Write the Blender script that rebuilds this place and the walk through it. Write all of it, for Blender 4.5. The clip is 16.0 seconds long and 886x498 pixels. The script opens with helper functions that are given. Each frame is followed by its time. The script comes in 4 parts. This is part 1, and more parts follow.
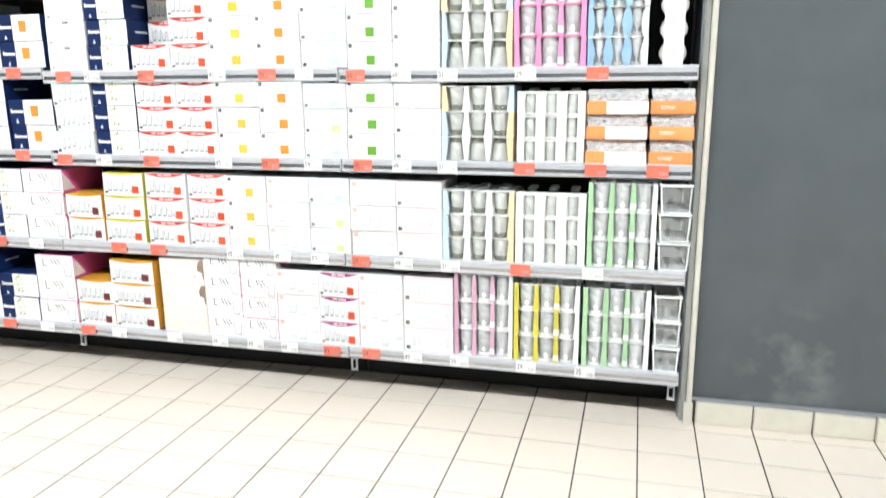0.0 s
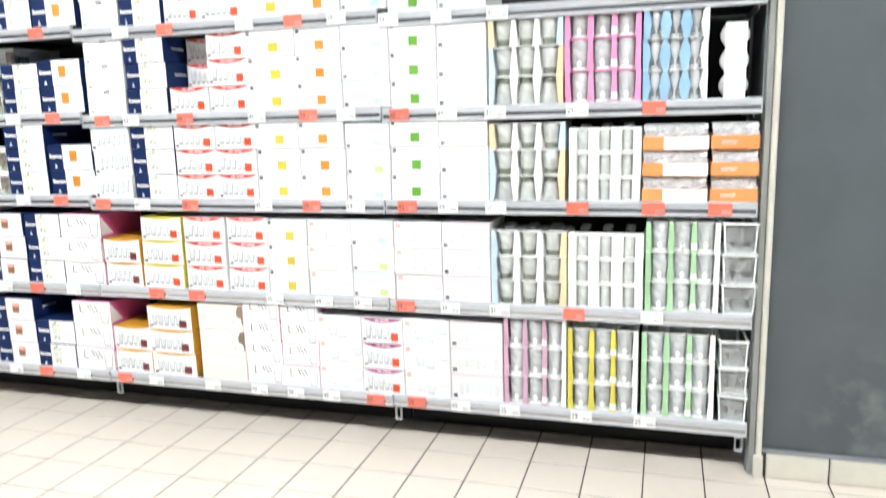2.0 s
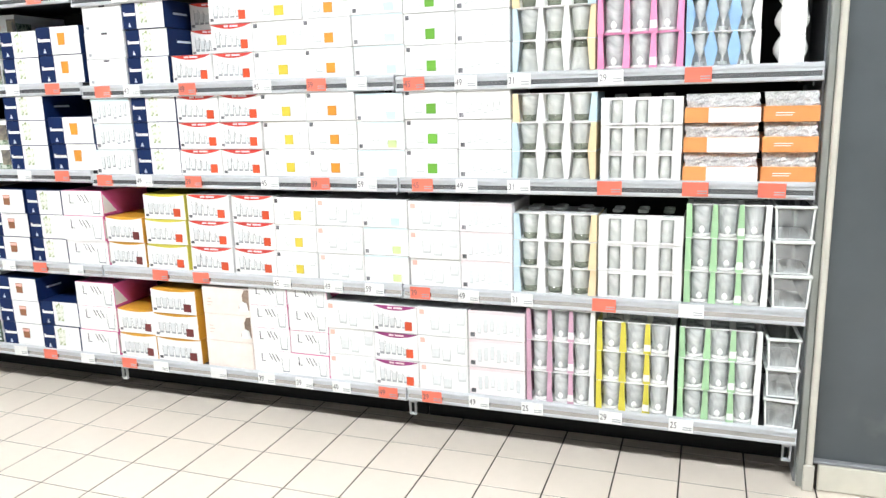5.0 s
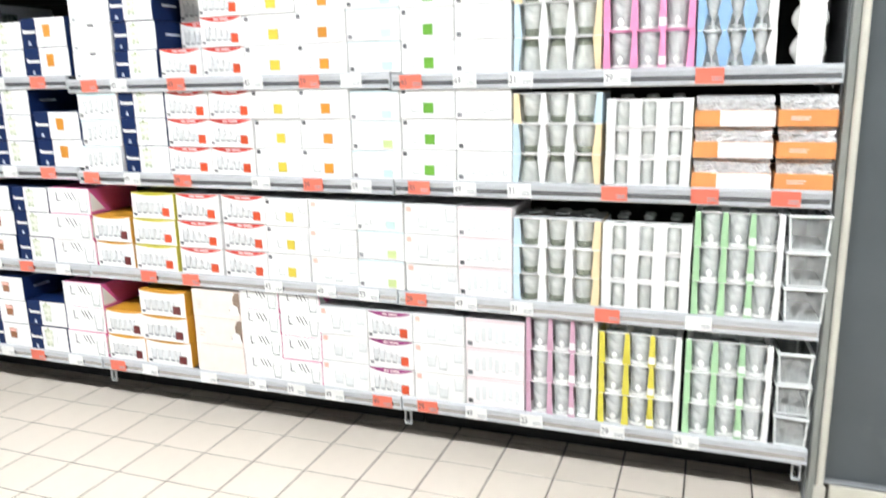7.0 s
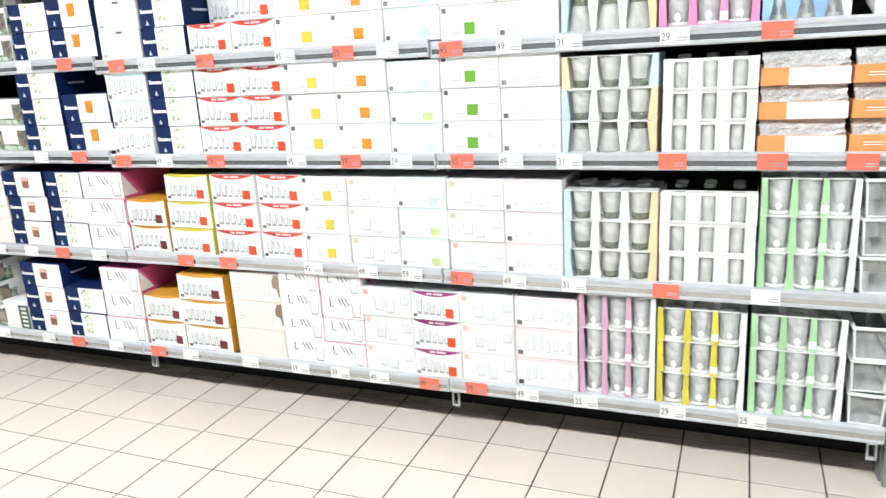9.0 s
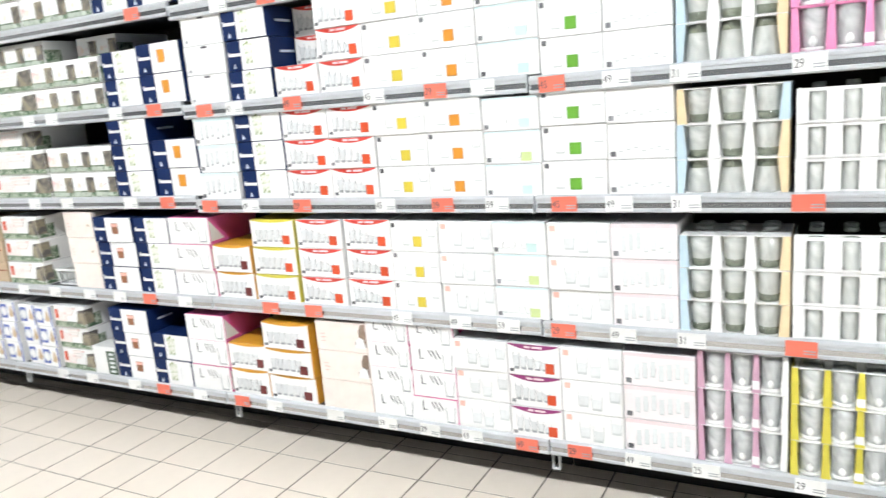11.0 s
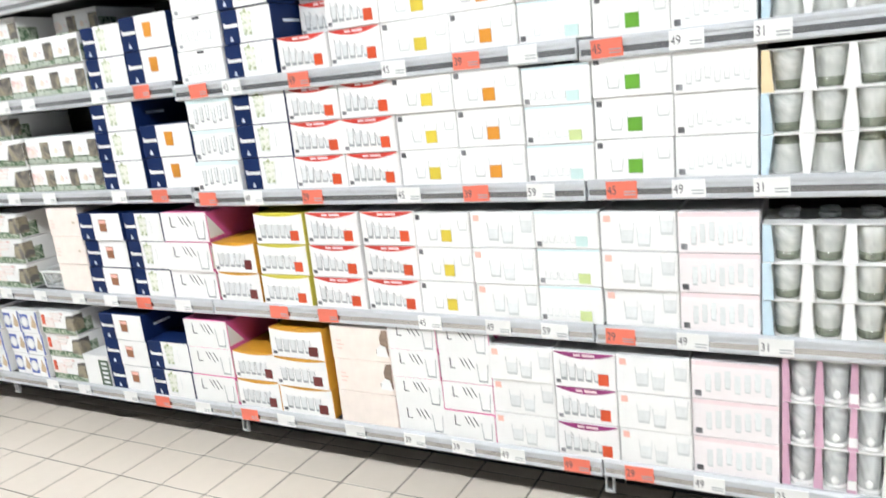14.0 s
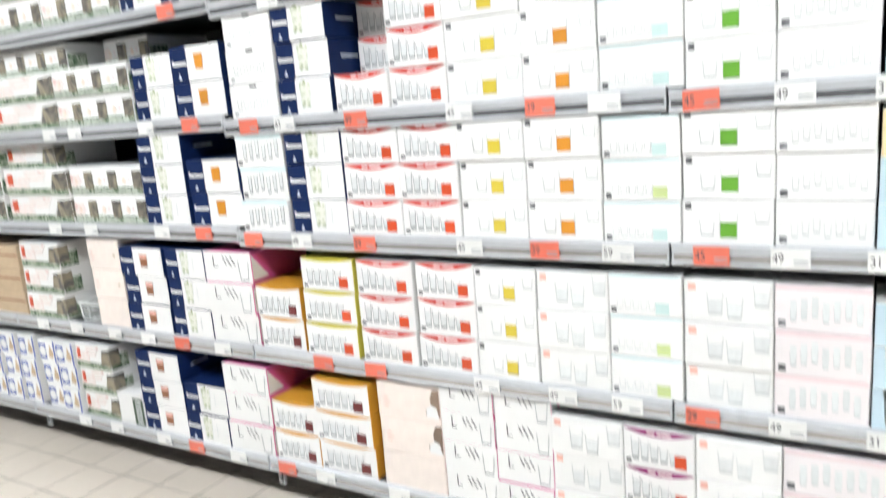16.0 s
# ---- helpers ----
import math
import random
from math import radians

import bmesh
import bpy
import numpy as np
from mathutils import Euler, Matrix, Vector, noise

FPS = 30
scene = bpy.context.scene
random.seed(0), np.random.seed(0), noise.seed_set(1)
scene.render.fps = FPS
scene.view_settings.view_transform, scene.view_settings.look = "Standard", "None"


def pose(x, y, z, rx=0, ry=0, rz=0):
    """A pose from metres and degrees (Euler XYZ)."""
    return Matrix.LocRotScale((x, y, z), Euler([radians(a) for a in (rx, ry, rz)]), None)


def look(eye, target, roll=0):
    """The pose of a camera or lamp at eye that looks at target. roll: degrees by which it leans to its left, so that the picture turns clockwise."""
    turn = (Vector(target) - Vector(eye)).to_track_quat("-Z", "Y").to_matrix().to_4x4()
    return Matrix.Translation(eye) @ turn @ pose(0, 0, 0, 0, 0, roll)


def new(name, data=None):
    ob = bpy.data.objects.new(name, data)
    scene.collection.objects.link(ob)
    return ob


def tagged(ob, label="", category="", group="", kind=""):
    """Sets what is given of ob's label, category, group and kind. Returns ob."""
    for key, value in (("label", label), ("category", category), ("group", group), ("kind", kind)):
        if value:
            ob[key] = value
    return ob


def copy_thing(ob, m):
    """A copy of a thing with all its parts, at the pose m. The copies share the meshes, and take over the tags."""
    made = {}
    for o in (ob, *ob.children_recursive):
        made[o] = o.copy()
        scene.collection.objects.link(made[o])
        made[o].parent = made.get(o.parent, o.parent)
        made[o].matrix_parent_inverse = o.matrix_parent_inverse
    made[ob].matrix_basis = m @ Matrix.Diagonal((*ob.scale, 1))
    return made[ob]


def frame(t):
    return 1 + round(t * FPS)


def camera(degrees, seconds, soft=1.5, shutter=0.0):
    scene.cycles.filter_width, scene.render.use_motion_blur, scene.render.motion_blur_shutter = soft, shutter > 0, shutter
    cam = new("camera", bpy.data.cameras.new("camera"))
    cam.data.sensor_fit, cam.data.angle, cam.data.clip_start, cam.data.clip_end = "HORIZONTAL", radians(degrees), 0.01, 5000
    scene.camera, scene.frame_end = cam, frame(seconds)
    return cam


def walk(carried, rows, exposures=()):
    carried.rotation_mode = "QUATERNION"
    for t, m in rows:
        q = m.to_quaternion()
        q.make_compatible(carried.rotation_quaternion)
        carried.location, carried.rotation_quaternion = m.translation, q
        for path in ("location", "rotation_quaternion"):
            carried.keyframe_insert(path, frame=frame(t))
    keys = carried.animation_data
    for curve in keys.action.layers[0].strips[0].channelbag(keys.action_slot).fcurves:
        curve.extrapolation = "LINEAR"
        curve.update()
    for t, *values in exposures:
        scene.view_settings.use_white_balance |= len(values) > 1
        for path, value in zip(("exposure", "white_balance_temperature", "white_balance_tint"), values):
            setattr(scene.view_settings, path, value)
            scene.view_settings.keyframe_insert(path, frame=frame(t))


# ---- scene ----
cam = camera(61.39, 16.0, soft=1.35, shutter=1.0)
PATH = [
    (0, (-0.2251, -2.6505, 1.2394), (-0.7184, -0.7642, 0.7938), -0.51),
    (0.4667, (-0.2426, -2.6144, 1.2360), (-0.7454, -0.7181, 0.8464), -0.40),
    (0.5, (-0.2426, -2.6144, 1.2360), (-0.7513, -0.7195, 0.8479), -0.40),
    (0.5333, (-0.2426, -2.6144, 1.2360), (-0.7572, -0.7209, 0.8494), -0.40),
    (0.9667, (-0.2611, -2.5697, 1.2720), (-0.8179, -0.6887, 0.8815), -0.99),
    (1, (-0.2611, -2.5697, 1.2720), (-0.8294, -0.6923, 0.8815), -0.99),
    (1.0333, (-0.2611, -2.5697, 1.2720), (-0.8409, -0.6959, 0.8815), -0.99),
    (1.5, (-0.2952, -2.5627, 1.2392), (-0.8828, -0.6849, 0.8806), -1.59),
    (1.9667, (-0.3309, -2.5518, 1.2581), (-0.8963, -0.6678, 0.8905), -1.62),
    (2, (-0.3309, -2.5518, 1.2581), (-0.8963, -0.6678, 0.8965), -1.62),
    (2.0333, (-0.3309, -2.5518, 1.2581), (-0.8963, -0.6678, 0.9025), -1.62),
    (2.4667, (-0.3325, -2.5123, 1.2558), (-0.9165, -0.6442, 0.8437), -1.93),
    (2.5, (-0.3325, -2.5123, 1.2558), (-0.9209, -0.6454, 0.8452), -1.93),
    (2.5333, (-0.3325, -2.5123, 1.2558), (-0.9253, -0.6466, 0.8467), -1.93),
    (3, (-0.3410, -2.4858, 1.2441), (-0.9301, -0.6195, 0.8318), -1.61),
    (3.5, (-0.3441, -2.4486, 1.2572), (-0.9606, -0.5977, 0.8168), -2.45),
    (4, (-0.3374, -2.4107, 1.2322), (-0.9847, -0.5644, 0.8176), -2.26),
    (6.4667, (-0.3344, -2.2283, 1.2167), (-1.0111, -0.3906, 0.8103), -0.34),
    (6.5, (-0.3344, -2.2283, 1.2167), (-1.0154, -0.3919, 0.8118), -0.34),
    (6.5333, (-0.3344, -2.2283, 1.2167), (-1.0197, -0.3932, 0.8133), -0.34),
    (6.9667, (-0.3471, -2.2007, 1.2550), (-1.0129, -0.3682, 0.8090), -1.17),
    (7, (-0.3471, -2.2007, 1.2550), (-1.0160, -0.3684, 0.8134), -1.17),
    (7.0333, (-0.3471, -2.2007, 1.2550), (-1.0191, -0.3686, 0.8178), -1.17),
    (7.5, (-0.3516, -2.1744, 1.2348), (-1.0263, -0.3484, 0.7756), -1.72),
    (7.9667, (-0.3597, -2.1261, 1.2641), (-1.0551, -0.3261, 0.7380), -2.78),
    (8, (-0.3597, -2.1261, 1.2641), (-1.0624, -0.3282, 0.7409), -2.78),
    (8.0333, (-0.3597, -2.1261, 1.2641), (-1.0697, -0.3303, 0.7438), -2.78),
    (8.2, (-0.3855, -2.1360, 1.2596), (-1.0869, -0.3387, 0.7326), -2.96),
    (10.3, (-0.4824, -2.0030, 1.2541), (-1.3139, -0.2421, 0.7983), -3.97),
    (10.4667, (-0.5144, -1.9906, 1.2497), (-1.3697, -0.2341, 0.8216), -3.86),
    (10.5, (-0.5144, -1.9906, 1.2497), (-1.3849, -0.2409, 0.8245), -3.86),
    (10.5333, (-0.5144, -1.9906, 1.2497), (-1.4001, -0.2477, 0.8274), -3.86),
    (10.9667, (-0.5579, -1.9790, 1.2603), (-1.4808, -0.2545, 0.8447), -4.90),
    (11, (-0.5579, -1.9790, 1.2603), (-1.4850, -0.2562, 0.8447), -4.90),
    (11.0333, (-0.5579, -1.9790, 1.2603), (-1.4892, -0.2579, 0.8447), -4.90),
    (11.4667, (-0.6028, -1.9587, 1.2736), (-1.5100, -0.2348, 0.8208), -5.79),
    (11.5, (-0.6028, -1.9587, 1.2736), (-1.5160, -0.2364, 0.8267), -5.79),
    (11.5333, (-0.6028, -1.9587, 1.2736), (-1.5220, -0.2380, 0.8326), -5.79),
    (12, (-0.6408, -1.9343, 1.2487), (-1.5573, -0.2211, 0.7741), -5.31),
    (12.5, (-0.6799, -1.9016, 1.2478), (-1.5769, -0.1846, 0.7507), -5.18),
    (13, (-0.7141, -1.8612, 1.2426), (-1.6046, -0.1393, 0.7504), -5.29),
    (13.2, (-0.7248, -1.8305, 1.2532), (-1.6251, -0.1179, 0.7467), -5.71),
    (13.5, (-0.7457, -1.8048, 1.2393), (-1.6571, -0.0930, 0.7502), -5.99),
    (13.9667, (-0.7756, -1.7513, 1.2396), (-1.7011, -0.0406, 0.7740), -6.13),
    (14, (-0.7756, -1.7513, 1.2396), (-1.7042, -0.0411, 0.7784), -6.13),
    (14.0333, (-0.7756, -1.7513, 1.2396), (-1.7073, -0.0416, 0.7828), -6.13),
    (14.4667, (-0.8054, -1.7071, 1.2549), (-1.7541, 0.0003, 0.8250), -5.83),
    (14.5, (-0.8054, -1.7071, 1.2549), (-1.7600, -0.0015, 0.8309), -5.83),
    (14.5333, (-0.8054, -1.7071, 1.2549), (-1.7659, -0.0033, 0.8368), -5.83),
    (14.9667, (-0.8355, -1.6832, 1.2759), (-1.8180, 0.0132, 0.8799), -5.59),
    (15, (-0.8355, -1.6832, 1.2759), (-1.8212, 0.0127, 0.8858), -5.59),
    (15.0333, (-0.8355, -1.6832, 1.2759), (-1.8244, 0.0122, 0.8917), -5.59),
    (15.5, (-0.8728, -1.6544, 1.2731), (-1.8750, 0.0392, 0.9165), -4.58),
    (15.7, (-0.8999, -1.6562, 1.2904), (-1.8844, 0.0441, 0.9167), -4.39),
    (15.9667, (-0.9151, -1.6263, 1.2995), (-1.9236, 0.0520, 0.8918), -4.64),
    (16, (-0.9151, -1.6263, 1.2995), (-1.9258, 0.0528, 0.9007), -4.64),
]
walk(cam, [(t, look(eye, target, roll)) for t, eye, target, roll in PATH], [(0, 0.2), (4, 0.14), (8, 0.12), (12, 0.02), (16, -0.1)])

# ---- light ----
world = bpy.data.worlds.new("hall_light")
scene.world = world
world.use_nodes = True
world.node_tree.nodes["Background"].inputs[0].default_value = (0.9, 0.95, 1.0, 1)
world.node_tree.nodes["Background"].inputs[1].default_value = 0.05
scene.view_settings.exposure = 0.0


# ---- materials ----
def material(name, colour, rough=0.5, metal=0.0, vary=0.06, scale=30.0, bump=0.0, trans=0.0, coat=0.0, alpha=1.0):
    """A procedural surface: base colour with two scales of variation, and fine relief."""
    m = bpy.data.materials.new(name)
    m.use_nodes = True
    t = m.node_tree
    b = t.nodes["Principled BSDF"]
    b.inputs["Roughness"].default_value, b.inputs["Metallic"].default_value = rough, metal
    b.inputs["Transmission Weight"].default_value, b.inputs["Coat Weight"].default_value = trans, coat
    b.inputs["Alpha"].default_value = alpha
    co = t.nodes.new("ShaderNodeTexCoord")
    big, fine = t.nodes.new("ShaderNodeTexNoise"), t.nodes.new("ShaderNodeTexNoise")
    big.inputs["Scale"].default_value, fine.inputs["Scale"].default_value = scale * 0.15, scale
    big.inputs["Detail"].default_value = fine.inputs["Detail"].default_value = 4
    add = t.nodes.new("ShaderNodeMath")
    t.links.new(co.outputs["Object"], big.inputs["Vector"])
    t.links.new(co.outputs["Object"], fine.inputs["Vector"])
    t.links.new(big.outputs["Fac"], add.inputs[0])
    t.links.new(fine.outputs["Fac"], add.inputs[1])
    info = t.nodes.new("ShaderNodeObjectInfo")
    span = t.nodes.new("ShaderNodeMapRange")
    span.inputs["From Min"].default_value, span.inputs["From Max"].default_value = 0.6, 1.4
    span.inputs["To Min"].default_value, span.inputs["To Max"].default_value = 1 - vary, 1 + vary
    t.links.new(add.outputs[0], span.inputs["Value"])
    each = t.nodes.new("ShaderNodeMapRange")
    each.inputs["To Min"].default_value, each.inputs["To Max"].default_value = 1 - vary * 0.6, 1 + vary * 0.6
    t.links.new(info.outputs["Random"], each.inputs["Value"])
    times = t.nodes.new("ShaderNodeMath")
    times.operation = "MULTIPLY"
    t.links.new(span.outputs[0], times.inputs[0])
    t.links.new(each.outputs[0], times.inputs[1])
    mix = t.nodes.new("ShaderNodeVectorMath")
    mix.operation = "SCALE"
    mix.inputs[0].default_value = colour
    t.links.new(times.outputs[0], mix.inputs["Scale"])
    t.links.new(mix.outputs[0], b.inputs["Base Color"])
    if bump:
        bp = t.nodes.new("ShaderNodeBump")
        bp.inputs["Strength"].default_value, bp.inputs["Distance"].default_value = bump, 0.002
        t.links.new(fine.outputs["Fac"], bp.inputs["Height"])
        t.links.new(bp.outputs[0], b.inputs["Normal"])
    return m


WHITE = material("white_card", (0.81, 0.81, 0.80), 0.45, vary=0.03)
NAVY = material("navy_card", (0.004, 0.017, 0.08), 0.55, vary=0.1)
NAVY.node_tree.nodes["Principled BSDF"].inputs["Specular IOR Level"].default_value = 0.2
NAVY_BAR = material("pale_blue_print", (0.60, 0.66, 0.76), 0.5)
RED = material("red_print", (0.60, 0.05, 0.035), 0.4)
VERMILION = material("vermilion_print", (0.62, 0.075, 0.02), 0.4)
YELLOW = material("yellow_print", (0.64, 0.50, 0.05), 0.4)
LEMON = material("lemon_print", (0.62, 0.55, 0.07), 0.4)
AMBER = material("amber_print", (0.66, 0.32, 0.03), 0.4)
ORANGE = material("orange_print", (0.64, 0.26, 0.025), 0.4)
GREEN = material("green_print", (0.13, 0.36, 0.035), 0.4)
PALE_LIME = material("pale_lime_print", (0.56, 0.66, 0.30), 0.4)
AQUA = material("aqua_print", (0.54, 0.70, 0.68), 0.4)
PALE_AQUA = material("pale_aqua_print", (0.66, 0.80, 0.82), 0.4)
PURPLE = material("purple_print", (0.28, 0.03, 0.16), 0.4)
PINK = material("pink_card", (0.79, 0.29, 0.50), 0.4)
HOT_PINK = material("hot_pink_card", (0.74, 0.13, 0.37), 0.4)
ROSE = material("rose_print", (0.80, 0.66, 0.68), 0.45)
PALE_ROSE = material("pale_rose_card", (0.82, 0.775, 0.78), 0.45, vary=0.03)
PEACH = material("peach_print", (0.80, 0.67, 0.58), 0.45)
SALMON = material("salmon_print", (0.80, 0.45, 0.38), 0.45)
MAUVE = material("mauve_card", (0.60, 0.36, 0.47), 0.45)
SKY = material("sky_blue_card", (0.28, 0.46, 0.69), 0.45)
LEAF = material("leaf_green_card", (0.38, 0.61, 0.36), 0.45)
BEIGE = material("beige_card", (0.82, 0.73, 0.67), 0.55, vary=0.08)
KRAFT = material("kraft_card", (0.55, 0.42, 0.28), 0.7, vary=0.12)
PALE_LEAF = material("pale_leaf_print", (0.44, 0.49, 0.42), 0.45, vary=0.2, scale=60)
BROWN = material("brown_print", (0.28, 0.11, 0.05), 0.5)
DARK_GREEN = material("dark_green_print", (0.06, 0.10, 0.06), 0.45, vary=0.3, scale=60)
OLIVE = material("olive_print", (0.30, 0.36, 0.18), 0.45, vary=0.3, scale=60)
BLUE = material("blue_print", (0.08, 0.13, 0.42), 0.4)
GREY = material("grey_print", (0.34, 0.36, 0.37), 0.5, vary=0.25, scale=90)
PALE_GREY = material("pale_grey_print", (0.67, 0.69, 0.69), 0.5, vary=0.1, scale=90)
LIGHT_GREY = material("light_grey_print", (0.71, 0.73, 0.73), 0.5, vary=0.1, scale=90)
MID_GREY = material("mid_grey_print", (0.57, 0.59, 0.59), 0.5, vary=0.15, scale=90)
PASTEL_YELLOW = material("pastel_yellow_card", (0.76, 0.61, 0.38), 0.45)
PASTEL_BLUE = material("pastel_blue_card", (0.52, 0.66, 0.75), 0.45)
INK = material("dark_ink", (0.07, 0.07, 0.08), 0.5)
CODE = material("code_print", (0.13, 0.13, 0.14), 0.5, vary=0.8, scale=260)
HOLE = material("brown_carton_inside", (0.24, 0.17, 0.125), 0.7, vary=0.4, scale=60)
WINE = material("wine_print", (0.14, 0.02, 0.02), 0.4)
RAIL = material("grey_plastic_rail", (0.50, 0.52, 0.54), 0.28, vary=0.08, coat=0.3)
RAIL_DARK = material("steel_rail_groove", (0.52, 0.53, 0.54), 0.14, metal=0.9)
STEEL = material("painted_shelf_steel", (0.22, 0.23, 0.24), 0.45, vary=0.08)
# shelf steel again, darker to put the shade between shelves into its colour
SHELF = material("shaded_shelf_steel", (0.035, 0.037, 0.04), 0.5, vary=0.1)
POST = material("cream_painted_steel", (0.58, 0.56, 0.49), 0.35, vary=0.12, scale=12)
# darker tone of the post, colouring in the shade on its left face
POST_SIDE = material("shaded_post_steel", (0.26, 0.27, 0.25), 0.4, vary=0.12, scale=12)
# near-black, so shelf backs and kick plate carry the recess shade in their colour
BACK = material("shade_black_panel", (0.003, 0.0032, 0.0035), 0.6, vary=0.2)
TAG_WHITE = material("white_tag_paper", (0.78, 0.78, 0.76), 0.5)
TAG_RED = material("red_tag_paper", (0.74, 0.17, 0.11), 0.5)
CERAMIC = material("white_ceramic", (0.82, 0.82, 0.80), 0.15, coat=0.4)
WALL_DARK = material("dark_grey_wall_paint", (0.081, 0.093, 0.101), 0.42, vary=0.18, scale=5, bump=0.15)


def scuff(m, where, reach, strength):
    """Pale rubbed patches on a wall about one spot, broken up by noise."""
    t = m.node_tree
    b = t.nodes["Principled BSDF"]
    before = b.inputs["Base Color"].links[0].from_socket
    co, far, span, n, cut, mul, mix = (t.nodes.new(k) for k in ("ShaderNodeTexCoord", "ShaderNodeVectorMath", "ShaderNodeMapRange", "ShaderNodeTexNoise", "ShaderNodeMapRange", "ShaderNodeMath", "ShaderNodeMix"))
    far.operation, mul.operation, mix.data_type = "DISTANCE", "MULTIPLY", "RGBA"
    far.inputs[1].default_value = where
    span.inputs["From Min"].default_value, span.inputs["From Max"].default_value = reach, reach * 0.3
    n.inputs["Scale"].default_value, n.inputs["Detail"].default_value = 11, 3
    cut.inputs["From Min"].default_value, cut.inputs["From Max"].default_value = 0.5, 0.72
    cut.inputs["To Max"].default_value = strength
    t.links.new(co.outputs["Object"], far.inputs[0])
    t.links.new(co.outputs["Object"], n.inputs["Vector"])
    t.links.new(far.outputs["Value"], span.inputs["Value"])
    t.links.new(n.outputs["Fac"], cut.inputs["Value"])
    t.links.new(span.outputs[0], mul.inputs[0])
    t.links.new(cut.outputs[0], mul.inputs[1])
    t.links.new(mul.outputs[0], mix.inputs["Factor"])
    t.links.new(before, mix.inputs["A"])
    mix.inputs["B"].default_value = (0.28, 0.31, 0.28, 1)
    t.links.new(mix.outputs["Result"], b.inputs["Base Color"])


scuff(WALL_DARK, (0.34, 0.04, 0.24), 0.26, 0.33)
PLASTER = material("white_wall_plaster", (0.58, 0.58, 0.57), 0.8, bump=0.1)
# ceiling and far wall are unseen; their dark tones cut the bounced fill
CEILING = material("low_bounce_ceiling", (0.26, 0.265, 0.27), 0.85, bump=0.1)
FAR_WALL = material("low_bounce_far_wall", (0.13, 0.132, 0.135), 0.7, vary=0.15, bump=0.1)
TILE = material("cream_floor_tile", (0.715, 0.64, 0.555), 0.28, vary=0.03, scale=22, bump=0.05)
BASE_TILE = material("cream_skirting_tile", (0.60, 0.575, 0.49), 0.3, vary=0.07, scale=22)
GROUT = material("brown_grey_grout", (0.055, 0.047, 0.037), 0.9, vary=0.35, scale=9)


def patterned(name, colours, scale, rough=0.45):
    """A printed pattern: patches of several inks, broken up by noise."""
    m = bpy.data.materials.new(name)
    m.use_nodes = True
    t = m.node_tree
    co, n, ramp = (t.nodes.new(k) for k in ("ShaderNodeTexCoord", "ShaderNodeTexNoise", "ShaderNodeValToRGB"))
    n.inputs["Scale"].default_value, n.inputs["Detail"].default_value, n.inputs["Distortion"].default_value = scale, 3, 1.2
    ramp.color_ramp.interpolation = "LINEAR"
    els = ramp.color_ramp.elements
    for k, c in enumerate(colours):
        e = els[k] if k < 2 else els.new(1.0)
        e.color = (*c, 1)
    for k in range(len(colours)):
        els[k].position = 0.34 + 0.32 * k / (len(colours) - 1)
    t.links.new(co.outputs["Object"], n.inputs["Vector"])
    t.links.new(n.outputs["Fac"], ramp.inputs["Fac"])
    t.links.new(ramp.outputs["Color"], t.nodes["Principled BSDF"].inputs["Base Color"])
    t.nodes["Principled BSDF"].inputs["Roughness"].default_value = rough
    return m


FOLIAGE = patterned("foliage_print", [(0.03, 0.07, 0.035), (0.10, 0.17, 0.09), (0.50, 0.54, 0.44), (0.05, 0.10, 0.045)], 45)
BLOSSOM = patterned("blossom_print", [(0.80, 0.78, 0.76), (0.80, 0.68, 0.64), (0.79, 0.76, 0.74), (0.70, 0.48, 0.45)], 30)
AMBER_GLASS = patterned("amber_window_view", [(0.09, 0.085, 0.08), (0.20, 0.18, 0.15), (0.32, 0.28, 0.20), (0.15, 0.14, 0.13)], 14, 0.2)
HERB = patterned("herb_print", [(0.30, 0.36, 0.20), (0.64, 0.67, 0.54), (0.78, 0.78, 0.74), (0.42, 0.48, 0.26)], 45)


